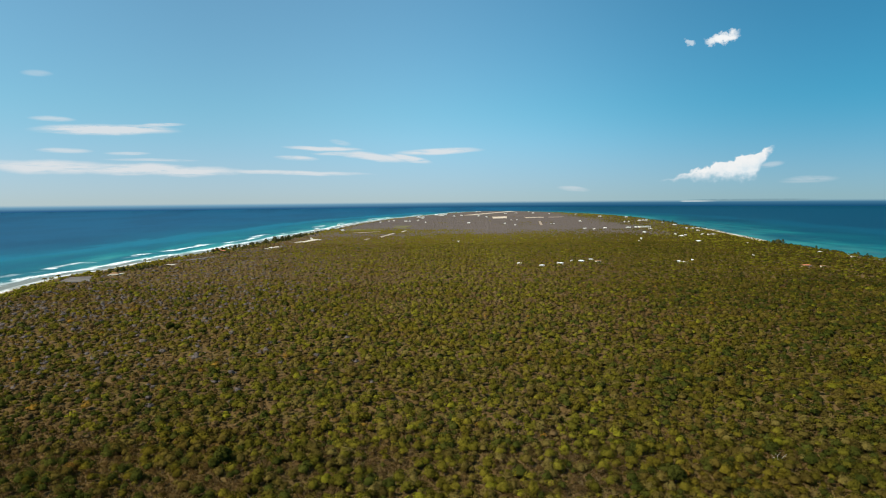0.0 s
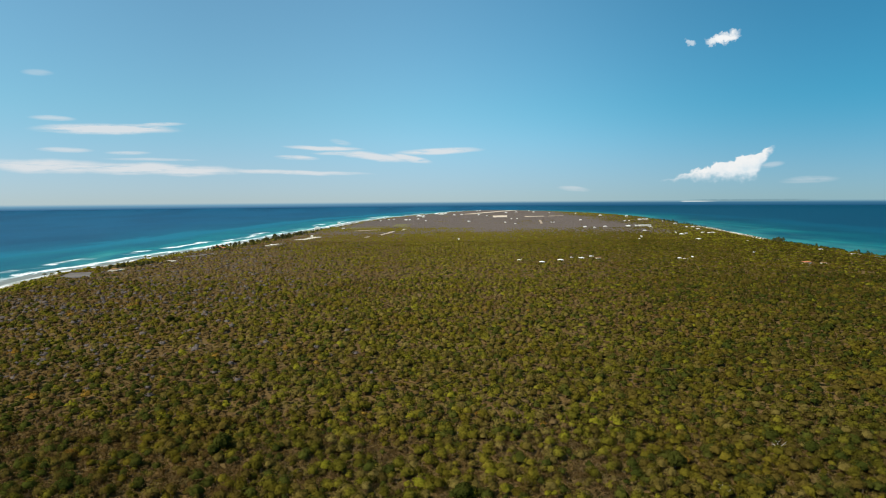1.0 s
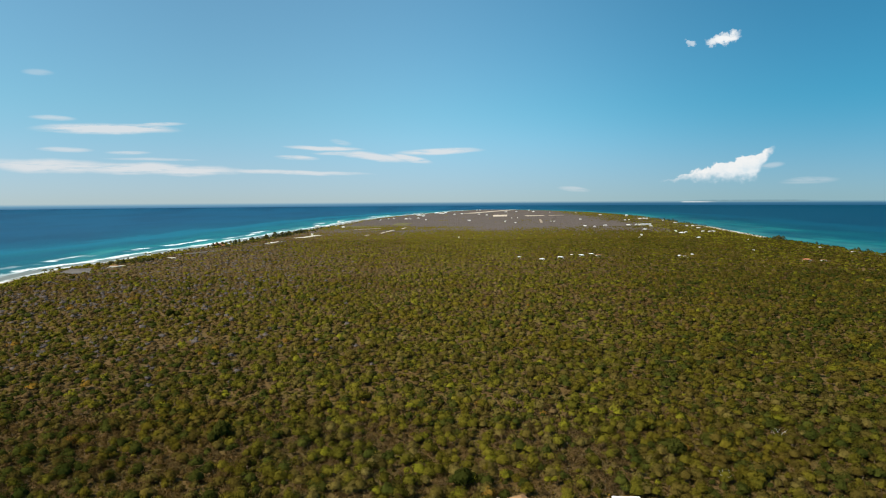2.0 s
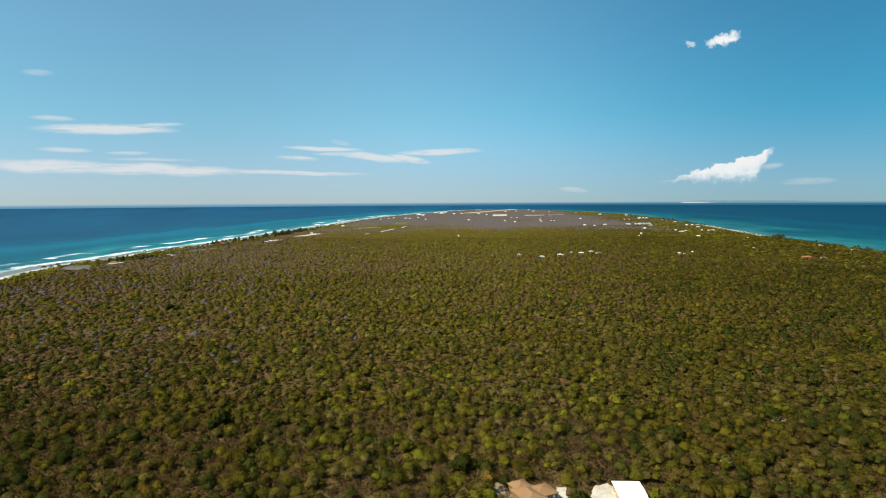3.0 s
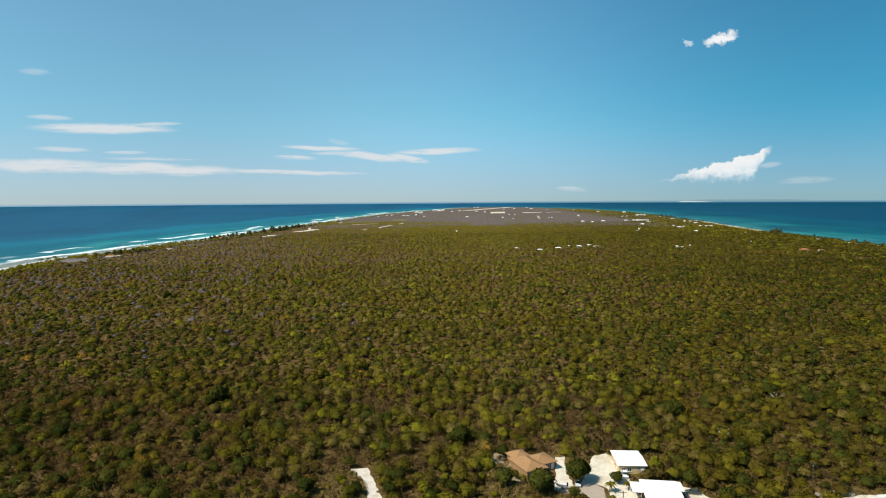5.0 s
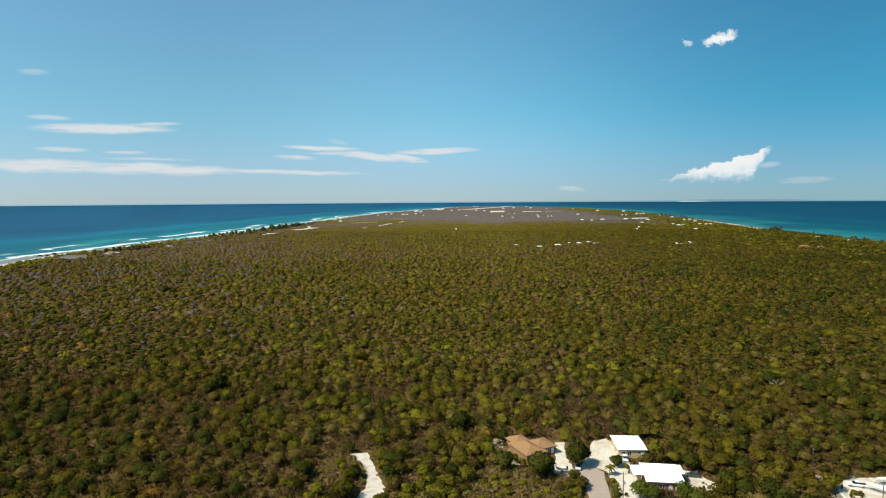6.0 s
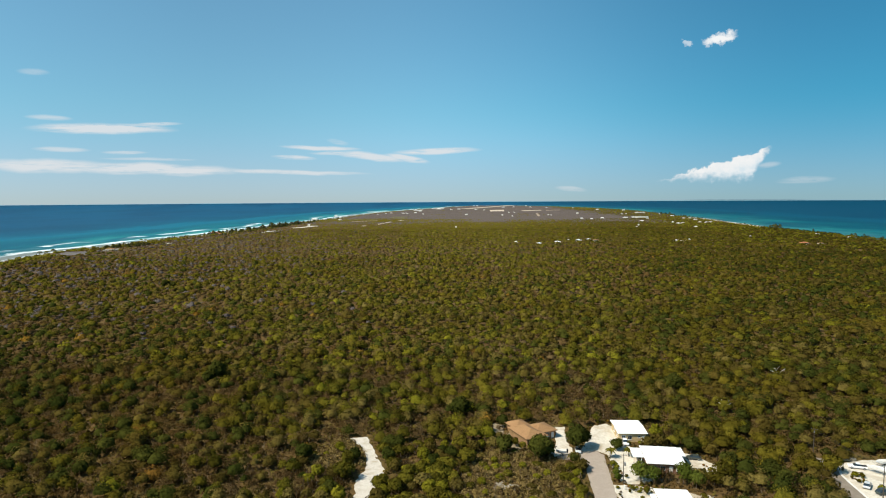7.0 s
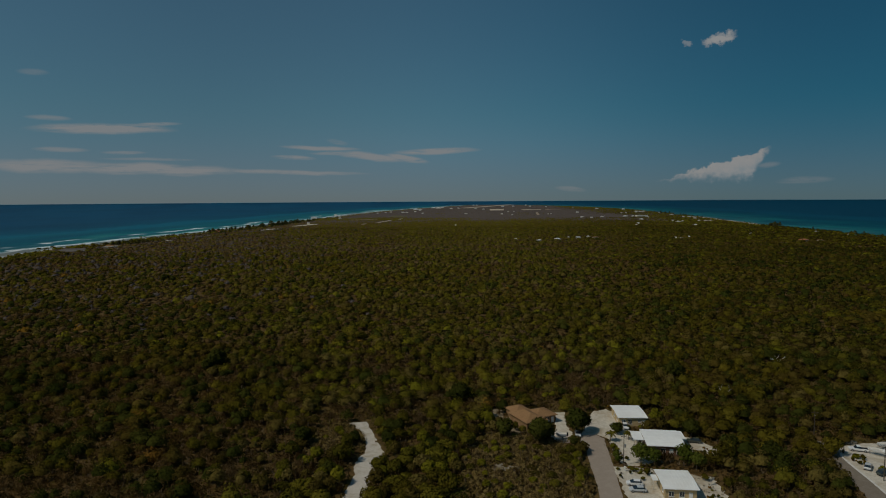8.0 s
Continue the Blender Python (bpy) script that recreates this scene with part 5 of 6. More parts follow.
# ---- houses beside the road ----
def window(parent, x, y, z, w, h, out=(0, -1), name="window"):
    """A framed window on a wall that faces (0,-1), (0,1), (-1,0) or (1,0); x, y is its middle on the wall's face."""
    turn = {(0, -1): 0, (1, 0): 90, (0, 1): 180, (-1, 0): 270}[out]
    m = pose(x, y, z, 0, 0, turn)
    bm = bmesh.new()
    t = 0.055
    for a in ((-w / 2 - t, -w / 2, -t, h + t), (w / 2, w / 2 + t, -t, h + t), (-w / 2, w / 2, h, h + t), (-w / 2, w / 2, -t, 0), (-0.03, 0.03, 0, h)):
        box(bm, a[0], a[1], -0.06, 0.02, a[2], a[3], m)
    frame_ob = part(name, bm, TRIM_WHITE, parent)
    bm = bmesh.new()
    box(bm, -w / 2 + 0.004, w / 2 - 0.004, -0.03, 0.01, 0.004, h - 0.004, m)
    part("pane", bm, GLASS_DARK, frame_ob, "dark glass")
    bm = bmesh.new()
    box(bm, -w / 2 - 0.15, w / 2 + 0.15, -0.16, -0.063, -t - 0.08, -t - 0.003, m)
    part("sill", bm, TRIM_WHITE, frame_ob)


def door(parent, x, y, w=1.0, h=2.1, mat=None):
    bm = bmesh.new()
    box(bm, x - w / 2, x + w / 2, y - 0.06, y + 0.02, 0.1, h, None, 0.01)
    ob = part("door", bm, mat or TRIM_WHITE, parent)
    bm = bmesh.new()
    box(bm, x + w / 2 - 0.14, x + w / 2 - 0.06, y - 0.12, y - 0.063, 1.0, 1.06)
    part("door_handle", bm, STEEL, ob)


def gable(bm, x0, x1, y0, y1, z, rise, thick=0.16):
    """A low two-sided roof with its ridge along x."""
    ym = (y0 + y1) / 2
    sec = [(y0, z), (ym, z + rise), (y1, z), (y1, z + thick), (ym, z + rise + thick), (y0, z + thick)]
    vs = [(x0, y, h) for y, h in sec] + [(x1, y, h) for y, h in sec]
    fs = [(0, 1, 4, 5), (1, 2, 3, 4), (6, 11, 10, 7), (7, 10, 9, 8)]
    fs += [(i, 6 + i, 6 + (i + 1) % 6, (i + 1) % 6) for i in range(6)]
    hull(bm, vs, fs)


def hip(bm, x0, x1, y0, y1, z, rise, thick=0.18):
    """A four-sided roof with a fascia."""
    w, d = x1 - x0, y1 - y0
    k = min(w, d) / 2
    if w > d:
        ridge = [(x0 + k, (y0 + y1) / 2), (x1 - k, (y0 + y1) / 2)]
    else:
        ridge = [((x0 + x1) / 2, y0 + k), ((x0 + x1) / 2, y1 - k)]
    vs = [(x0, y0, z), (x1, y0, z), (x1, y1, z), (x0, y1, z), (x0, y0, z + thick), (x1, y0, z + thick), (x1, y1, z + thick), (x0, y1, z + thick)]
    vs += [(x, y, z + thick + rise) for x, y in ridge]
    fs = [(3, 2, 1, 0), (0, 1, 5, 4), (1, 2, 6, 5), (2, 3, 7, 6), (3, 0, 4, 7)]
    if w > d:
        fs += [(4, 5, 9, 8), (6, 7, 8, 9), (7, 4, 8), (5, 6, 9)]
    else:
        fs += [(5, 6, 9, 8), (7, 4, 8, 9), (4, 5, 8), (6, 7, 9)]
    hull(bm, vs, fs)


def body(parent, x0, x1, y0, y1, h, mat, label=""):
    bm = bmesh.new()
    box(bm, x0, x1, y0, y1, -0.1, h)
    return part("wall", bm, mat, parent, label)


def seams(parent, x0, x1, y0, y1, z, rise, mat, step=0.9):
    """Raised seams of a metal roof, running down both slopes."""
    ym = (y0 + y1) / 2
    n = int((x1 - x0) / step)
    for i in range(1, n):
        x = x0 + (x1 - x0) * i / n
        bm = bmesh.new()
        rod(bm, (x, y0 + 0.05, z), (x, ym, z + rise), 0.035, 0.035, 4)
        rod(bm, (x, ym, z + rise), (x, y1 - 0.05, z), 0.035, 0.035, 4)
        part("seam", bm, mat, parent)


def gable_ends(parent, x0, x1, y0, y1, z, rise, mat):
    """The walls' triangles under a two-sided roof."""
    for x in (x0, x1 - 0.2):
        bm = bmesh.new()
        ym = (y0 + y1) / 2
        hull(bm, [(x, y0, z), (x, y1, z), (x, ym, z + rise), (x + 0.2, y0, z), (x + 0.2, y1, z), (x + 0.2, ym, z + rise)],
             [(0, 1, 2), (5, 4, 3), (0, 3, 4, 1), (1, 4, 5, 2), (2, 5, 3, 0)])
        part("gable_wall", bm, mat, parent)


def house_north():
    ob = thing("house", pose(64.9, 213.6, 0, 0, 0, -3.2), "single-storey beige house with a white metal roof", "house")
    body(ob, -4.5, 4.5, -6.0, 6.0, 3.05, WALL_BEIGE, "beige rendered walls")
    bm = bmesh.new()
    gable(bm, -5.0, 5.0, -6.5, 6.5, 2.95, 0.34)
    roof = part("roof", bm, ROOF_WHITE, ob, "white metal roof")
    seams(roof, -5.0, 5.0, -6.5, 6.5, 3.12, 0.34, ROOF_WHITE)
    gable_ends(ob, -4.48, 4.48, -6.0, 6.0, 3.0, 0.28, WALL_BEIGE)
    for x in (-3.0, -0.9):
        window(ob, x, -6.0, 0.85, 1.2, 1.35)
    window(ob, 2.2, -6.0, 1.5, 0.7, 0.7)
    door(ob, 3.5, -6.0)
    for y in (-3.0, 1.5):
        window(ob, -4.5, y, 0.9, 1.2, 1.2, (-1, 0))


def house_middle():
    ob = thing("house", pose(68.0, 189.0, 0, 0, 0, -8), "brown-walled house with a white roof and carport", "house")
    body(ob, -5.2, 5.0, -6.2, 6.2, 3.1, WALL_BROWN, "dark brown rendered walls")
    body(ob, 5.0, 6.2, 0.5, 6.0, 3.05, WALL_BROWN)
    bm = bmesh.new()
    gable(bm, -5.8, 5.6, -6.9, 6.8, 3.05, 0.36)
    roof = part("roof", bm, ROOF_WHITE, ob, "white metal roof")
    seams(roof, -5.8, 5.6, -6.9, 6.8, 3.22, 0.36, ROOF_WHITE)
    gable_ends(ob, -5.18, 4.98, -6.2, 6.2, 3.08, 0.29, WALL_BROWN)
    bm = bmesh.new()
    box(bm, 5.604, 7.0, 0.0, 6.6, 2.98, 3.14)
    part("side_roof", bm, ROOF_WHITE, ob)
    bm = bmesh.new()
    box(bm, -9.0, -5.804, -2.2, 5.0, 2.95, 3.12)
    part("carport_roof", bm, ROOF_WHITE, ob, "flat white carport roof")
    for x, y in ((-8.7, -1.9), (-8.7, 4.2), (-6.4, -1.9)):
        bm = bmesh.new()
        rod(bm, (x, y, -0.1), (x, y, 2.95), 0.11, 0.11, 8)
        part("post", bm, WALL_PALE, ob)
    for x in (-3.4, -1.0):
        window(ob, x, -6.2, 0.9, 1.3, 1.25)
    door(ob, 1.4, -6.2, 1.1, 2.15)
    bm = bmesh.new()
    bmesh.ops.create_cone(bm, cap_ends=True, segments=20, radius1=0.62, radius2=0.62, depth=0.1)
    bmesh.ops.transform(bm, matrix=Matrix.Translation((3.5, -6.22, 1.5)) @ pose(0, 0, 0, 90, 0, 0), verts=bm.verts)
    box(bm, 2.88, 4.12, -6.27, -6.17, 0.6, 1.5)
    part("arched_window", bm, TRIM_WHITE, ob, "white arched window surround")
    window(ob, 3.5, -6.27, 0.7, 0.8, 1.0)


def house_south():
    ob = thing("house", pose(61.5, 160.2, 0, 0, 0, -6.5), "pale house with a white metal roof beside the road", "house")
    body(ob, -3.9, 3.9, -5.2, 5.2, 3.05, WALL_BEIGE, "beige rendered walls")
    bm = bmesh.new()
    gable(bm, -4.5, 4.5, -5.8, 5.9, 3.0, 0.32)
    roof = part("roof", bm, ROOF_WHITE, ob, "white metal roof")
    seams(roof, -4.5, 4.5, -5.8, 5.9, 3.17, 0.32, ROOF_WHITE)
    gable_ends(ob, -3.88, 3.88, -5.2, 5.2, 3.03, 0.25, WALL_BEIGE)
    bm = bmesh.new()
    box(bm, -6.0, -4.504, -0.4, 3.0, 2.75, 2.92)
    part("porch_roof", bm, ROOF_WHITE, ob, "flat white porch roof")
    for y in (-0.2, 2.8):
        bm = bmesh.new()
        rod(bm, (-5.8, y, -0.1), (-5.8, y, 2.75), 0.09, 0.09, 8)
        part("post", bm, WALL_PALE, ob)
    for x in (-2.4, 0.2):
        window(ob, x, -5.2, 0.9, 1.2, 1.25)
    door(ob, 2.4, -5.2)
    window(ob, -3.9, -2.6, 0.9, 1.2, 1.2, (-1, 0))


def house_tan():
    ob = thing("house", pose(28.1, 203.4, 0, 0, 0, 24), "rambling house with tan shingled hip roofs", "house")
    rows = ((0.0, 8.7, 0.0, 12.6, 2.62, 1.6), (5.6, 14.4, 3.0, 11.6, 2.6, 1.5), (1.6, 8.6, 9.8, 17.6, 2.58, 1.45))
    for x0, x1, y0, y1, z, rise in rows:
        body(ob, x0 + 0.6, x1 - 0.6, y0 + 0.6, y1 - 0.6, z + 0.1, WALL_OCHRE, "ochre rendered walls")
    for x0, x1, y0, y1, z, rise in rows:
        bm = bmesh.new()
        hip(bm, x0, x1, y0, y1, z, rise)
        part("roof", bm, ROOF_TAN, ob, "tan shingled hip roof")
        bm = bmesh.new()
        for a, b in (((x0, y0), (x1, y0)), ((x1, y0), (x1, y1)), ((x1, y1), (x0, y1)), ((x0, y1), (x0, y0))):
            rod(bm, (a[0], a[1], z + 0.02), (b[0], b[1], z + 0.02), 0.06, 0.06, 5)
        part("gutter", bm, WALL_OCHRE, ob)
    for x in (2.2, 5.6):
        window(ob, x, 0.6, 0.9, 1.3, 1.2)
    window(ob, 10.6, 3.6, 0.9, 1.2, 1.3)
    door(ob, 12.6, 3.6, 1.0, 2.1)
    window(ob, 13.8, 7.0, 0.9, 1.3, 1.2, (1, 0))


house_north()
house_middle()
house_south()
house_tan()


# ---- vehicles ----
def wheel(parent, x, y, r=0.33, w=0.22):
    bm = bmesh.new()
    rod(bm, (x - w / 2, y, r), (x + w / 2, y, r), r, r, 16)
    tyre = part("wheel", bm, RUBBER, parent, "black tyre")
    bm = bmesh.new()
    rod(bm, (x - w / 2 - 0.012, y, r), (x + w / 2 + 0.012, y, r), r * 0.6, r * 0.6, 12)
    part("rim", bm, STEEL, tyre)


def extrude_profile(bm, profile, half, taper=0.0, z_mid=0.0):
    n = len(profile)
    vs = []
    for s in (-1, 1):
        for y, z in profile:
            k = half - taper * max(z - z_mid, 0)
            vs.append((s * k, y, z))
    fs = [tuple(range(n)), tuple(range(2 * n - 1, n - 1, -1))]
    fs += [(i, (i + 1) % n, n + (i + 1) % n, n + i) for i in range(n)]
    hull(bm, vs, fs)


def car(m, paint, label, pickup=False, tall=1.0):
    """A car that points to +y."""
    ob = thing("pickup_truck" if pickup else "car", m, label, "truck" if pickup else "car")
    bm = bmesh.new()
    if pickup:
        prof = [(-2.6, 0.45), (-2.6, 1.02), (-0.55, 1.04), (0.95, 1.06), (2.45, 0.98), (2.62, 0.75), (2.6, 0.42)]
    else:
        prof = [(-2.15, 0.42), (-2.2, 0.78), (-2.05, 0.98), (-1.2, 1.0), (0.95, 0.98), (2.0, 0.84), (2.2, 0.62), (2.18, 0.38)]
    extrude_profile(bm, prof, 0.88, 0.08, 0.6)
    bmesh.ops.bevel(bm, geom=bm.edges[:], offset=0.05, segments=2, affect="EDGES")
    part("body", bm, paint, ob)
    bm = bmesh.new()
    if pickup:
        cab = [(-0.6, 1.03), (-0.45, 1.6), (0.45, 1.62), (1.15, 1.05)]
    else:
        cab = [(-1.95, 0.97), (-1.35, 1.40 * tall), (0.15, 1.43 * tall), (1.15, 0.97)]
    extrude_profile(bm, cab, 0.83, 0.32, 1.0)
    part("windows", bm, GLASS_DARK, ob, "dark car windows")
    bm = bmesh.new()
    (y0, z0), (y1, z1) = cab[1], cab[2]
    k = 0.83 - 0.32 * (z0 - 1.0)
    box(bm, -k - 0.01, k + 0.01, y0 - 0.08, y1 + 0.1, min(z0, z1) - 0.02, max(z0, z1) + 0.045, None, 0.02)
    part("roof", bm, paint, ob)
    if pickup:
        bm = bmesh.new()
        box(bm, -0.7, 0.7, -2.45, -0.75, 1.0, 1.055)
        part("bed", bm, RUBBER, ob, "dark open load bed")
    for s in (-1, 1):
        for y in ((-1.65, 1.7) if pickup else (-1.35, 1.4)):
            wheel(ob, s * 0.8, y, 0.37 if pickup else 0.32)
        bm = bmesh.new()
        yy = 2.5 if pickup else 2.06
        box(bm, s * 0.62 - 0.16, s * 0.62 + 0.16, yy, yy + 0.12, 0.62, 0.78, None, 0.03)
        part("headlight", bm, TRIM_WHITE, ob)
    return ob


def boat(m, length, beam, label, console=True):
    """A boat on its trailer, bow to +y."""
    ob = thing("boat", m, label, "boat")
    stations, ring = 12, 9
    vs, fs = [], []
    for i in range(stations):
        t = i / (stations - 1)
        y = -length / 2 + length * t
        w = beam / 2 * (1 - max(0, (t - 0.45) / 0.55) ** 2.2 * 0.97)
        keel = 0.75 + 0.75 * max(0, (t - 0.6) / 0.4) ** 2
        rail = 1.75 + 0.35 * t * t
        for j in range(ring):
            a = math.pi * (j / (ring - 1) - 0.5)
            u = math.sin(a)
            vs.append((w * (abs(u) ** 0.7) * (1 if u > 0 else -1), y, keel + (rail - keel) * (abs(u) ** 2.2)))
    for i in range(stations - 1):
        for j in range(ring - 1):
            a = i * ring + j
            fs.append((a, a + 1, a + ring + 1, a + ring))
    fs.append(tuple(range(ring - 1, -1, -1)))
    piece("hull", mesh_of("hull", vs, fs, CAR_WHITE, smooth=True), ob, "white glassfibre hull")
    deck = []
    for i in range(stations):
        a, b = Vector(vs[i * ring]), Vector(vs[i * ring + ring - 1])
        deck += [a * 0.97 + Vector((0, 0, a.z * 0.03 - 0.1)), b * 0.97 + Vector((0, 0, b.z * 0.03 - 0.1))]
    piece("deck", mesh_of("deck", deck, [(2 * i, 2 * i + 1, 2 * i + 3, 2 * i + 2) for i in range(stations - 1)], WALL_PALE), ob)
    if console:
        bm = bmesh.new()
        extrude_profile(bm, [(-0.9, 1.6), (-0.7, 2.45), (0.5, 2.5), (1.3, 1.7)], beam * 0.3, 0.1, 1.7)
        bmesh.ops.bevel(bm, geom=bm.edges[:], offset=0.06, segments=2, affect="EDGES")
        part("console", bm, CAR_WHITE, ob)
        bm = bmesh.new()
        box(bm, -beam * 0.24, beam * 0.24, 0.5, 0.56, 2.4, 2.85, pose(0, 0, 0))
        part("windscreen", bm, GLASS_DARK, ob)
    bm = bmesh.new()
    box(bm, -0.25, 0.25, -length / 2 - 0.5, -length / 2 + 0.02, 1.0, 2.2, None, 0.08)
    part("outboard_motor", bm, RUBBER, ob, "dark outboard motor")
    bm = bmesh.new()
    for s in (-1, 1):
        rod(bm, (s * beam * 0.35, -length * 0.42, 0.6), (s * beam * 0.32, length * 0.2, 0.6), 0.06, 0.06, 6)
        rod(bm, (s * beam * 0.32, length * 0.2, 0.6), (0, length * 0.5, 0.55), 0.06, 0.06, 6)
        for y in (-length * 0.3, 0.0):
            rod(bm, (s * beam * 0.34, y, 0.55), (s * beam * 0.25, y, 1.2), 0.05, 0.05, 6)
    rod(bm, (-beam * 0.42, -length * 0.12, 0.4), (beam * 0.42, -length * 0.12, 0.4), 0.05, 0.05, 6)
    part("trailer", bm, STEEL, ob, "galvanised boat trailer")
    for s in (-1, 1):
        wheel(ob, s * beam * 0.46, -length * 0.12, 0.36)
    return ob


car(pose(61.6, 206.0, 0.05, 0, 0, 174), CAR_WHITE, "white car parked in front of the beige house")
car(pose(51.7, 163.7, 0.05, 0, 0, 82), CAR_WHITE, "white saloon car parked beside the road")
car(pose(51.4, 160.0, 0.05, 0, 0, 84), CAR_SILVER, "silver saloon car parked beside a white one")
car(pose(44.3, 199.6, 0.08, 0, 0, 172), CAR_SILVER, "silver car parked under the dark tree", tall=1.1)
car(pose(79.4, 192.8, 0.05, 0, 0, 76), CAR_DARK, "dark car parked behind the brown house")
car(pose(120.8, 172.8, 0.05, 0, 0, -40), CAR_SILVER, "silver estate car parked on the sand lot", tall=1.12)
car(pose(122.4, 168.4, 0.05, 0, 0, -78), CAR_DARK, "dark van parked under a shrub on the lot", tall=1.2)
car(pose(126.2, 185.2, 0.05, 0, 0, 70), CAR_WHITE, "white pickup truck parked ahead of the boats", True)
boat(pose(131.4, 180.2, 0.05, 0, 0, 50), 9.5, 2.7, "long white motor boat on a trailer")
boat(pose(135.5, 186.6, 0.05, 0, 0, 96), 6.0, 2.1, "small open boat on a trailer", False)
boat(pose(38.3, 196.6, 0.09, 0, 0, 84), 3.4, 1.2, "small white dinghy on a trailer by the driveway", False)


# ---- street furniture, kerbs, rubble ----
def utility_pole(x, y, height, label, lamp=False, box_on=False, turn=0):
    ob = thing("utility_pole", pose(x, y, 0, 0, 0, turn), label, "pole")
    bm = bmesh.new()
    rod(bm, (0, 0, -0.3), (0, 0, height), 0.14, 0.09, 9)
    part("pole", bm, POLE_WOOD, ob, "weathered wooden pole")
    bm = bmesh.new()
    box(bm, -0.9, 0.9, -0.06, 0.06, height - 0.55, height - 0.43)
    arm = part("crossarm", bm, POLE_WOOD, ob)
    for x0 in (-0.8, 0.0, 0.8):
        bm = bmesh.new()
        rod(bm, (x0, 0, height - 0.43), (x0, 0, height - 0.2), 0.05, 0.03, 6)
        part("insulator", bm, STEEL, arm)
    if box_on:
        bm = bmesh.new()
        rod(bm, (0.38, 0, height * 0.6), (0.38, 0, height * 0.6 + 0.9), 0.24, 0.24, 12)
        part("transformer", bm, STEEL, ob, "grey transformer can")
    if lamp:
        bm = bmesh.new()
        rod(bm, (0, 0, height * 0.86), (0, -1.5, height * 0.9), 0.04, 0.04, 6)
        box(bm, -0.14, 0.14, -2.0, -1.45, height * 0.9 - 0.05, height * 0.9 + 0.08, None, 0.02)
        part("street_light", bm, STEEL, ob, "pale street light on a bracket")
    return ob


dish = thing("satellite_dish", pose(72.3, 163.6, 0.04, 0, 0, 30), "white satellite dish on a short mast", "dish")
bm = bmesh.new()
rod(bm, (0, 0, 0), (0, 0, 1.3), 0.05, 0.05, 8)
part("mast", bm, STEEL, dish)
ring_v = [(0, 0, 1.55)]
for i in range(1, 5):
    for k in range(16):
        a, q = 2 * math.pi * k / 16, i / 4
        ring_v.append((0.9 * q * math.cos(a), -0.25 * q * q - 0.45 * q * math.sin(a) * 0.6, 1.55 + 0.9 * q * math.sin(a) * 0.8))
ring_f = [(0, 1 + k, 1 + (k + 1) % 16) for k in range(16)]
ring_f += [(1 + (i - 1) * 16 + k, 1 + (i - 1) * 16 + (k + 1) % 16, 1 + i * 16 + (k + 1) % 16, 1 + i * 16 + k) for i in range(1, 4) for k in range(16)]
piece("reflector", mesh_of("reflector", ring_v, ring_f, TRIM_WHITE, smooth=True), dish)
utility_pole(52.4, 176.3, 9.0, "tall wooden utility pole beside the road", False, True, -8)
utility_pole(119.8, 165.0, 9.6, "tall wooden utility pole on the sand lot", False, False, 60)
utility_pole(119.7, 197.0, 8.4, "wooden utility pole with a street light in the scrub", True, False, -30)


def wire(a, b, sag=0.8):
    bm = bmesh.new()
    last = Vector(a)
    for i in range(1, 13):
        t = i / 12
        q = Vector(a).lerp(Vector(b), t) - Vector((0, 0, sag * 4 * t * (1 - t)))
        rod(bm, last, q, 0.018, 0.018, 4)
        last = q
    tagged(part("overhead_wire", bm, RUBBER, None), "thin dark overhead wire between utility poles", "wire", "overhead wires")


for o in (-0.8, 0.0, 0.8):
    wire((119.7 + o * 0.87, 197.0 - o * 0.5, 8.2), (119.8 + o * 0.5, 165.0 + o * 0.87, 9.4))


def kerb(points, label):
    bm = bmesh.new()
    for (ax, ay), (bx, by) in zip(points, points[1:]):
        d = math.hypot(bx - ax, by - ay)
        box(bm, 0, d - 0.02, -0.45, 0.15, -0.05, 0.2, Matrix.Translation((ax, ay, 0)) @ pose(0, 0, 0, 0, 0, math.degrees(math.atan2(by - ay, bx - ax))), 0.03)
    tagged(part("kerb", bm, KERB, None), label, "kerb", kind="structure")


kerb([(122.2, 188.6), (120.4, 184.6), (118.7, 181.0), (117.8, 176.0), (117.1, 170.6), (116.4, 164.6), (114.6, 153.6)],
     "pale concrete kerb along the sand lot")
bm = bmesh.new()
rod(bm, (0, 0, 0), (0, 0, 0.95), 0.28, 0.33, 12)
rod(bm, (0, 0, 0.951), (0, 0, 1.02), 0.35, 0.3, 12)
ob = thing("rubbish_bin", pose(120.9, 184.0, 0.05), "dark round rubbish bin beside the lane", "bin")
part("body", bm, RUBBER, ob)
for n_, (x, y, h) in enumerate(((51.6, 172.4, 1.3),)):
    bm = bmesh.new()
    box(bm, -0.2, 0.2, -0.16, 0.16, 0.0, h, None, 0.03)
    box(bm, -0.25, 0.25, -0.21, 0.21, h + 0.002, h + 0.08, None, 0.02)
    ob = thing("gate_post", pose(x, y, 0.04, 0, 0, -8), "white block gate post beside the driveway", "post", "gate posts")
    part("shaft", bm, TRIM_WHITE, ob)


def stone_mesh(seed, size):
    bm = bmesh.new()
    bmesh.ops.create_icosphere(bm, subdivisions=2, radius=size)
    for v in bm.verts:
        k = noise.noise(v.co * (1.3 / size) + Vector((seed * 7.1, 0, 0)))
        v.co *= 1 + 0.45 * k
        v.co.z *= 0.7
    me = bpy.data.meshes.new("boulder")
    bm.to_mesh(me)
    bm.free()
    me.materials.append(ROCK)
    return me


STONES = [stone_mesh(i, 0.5) for i in range(5)]
rng = random.Random(4)


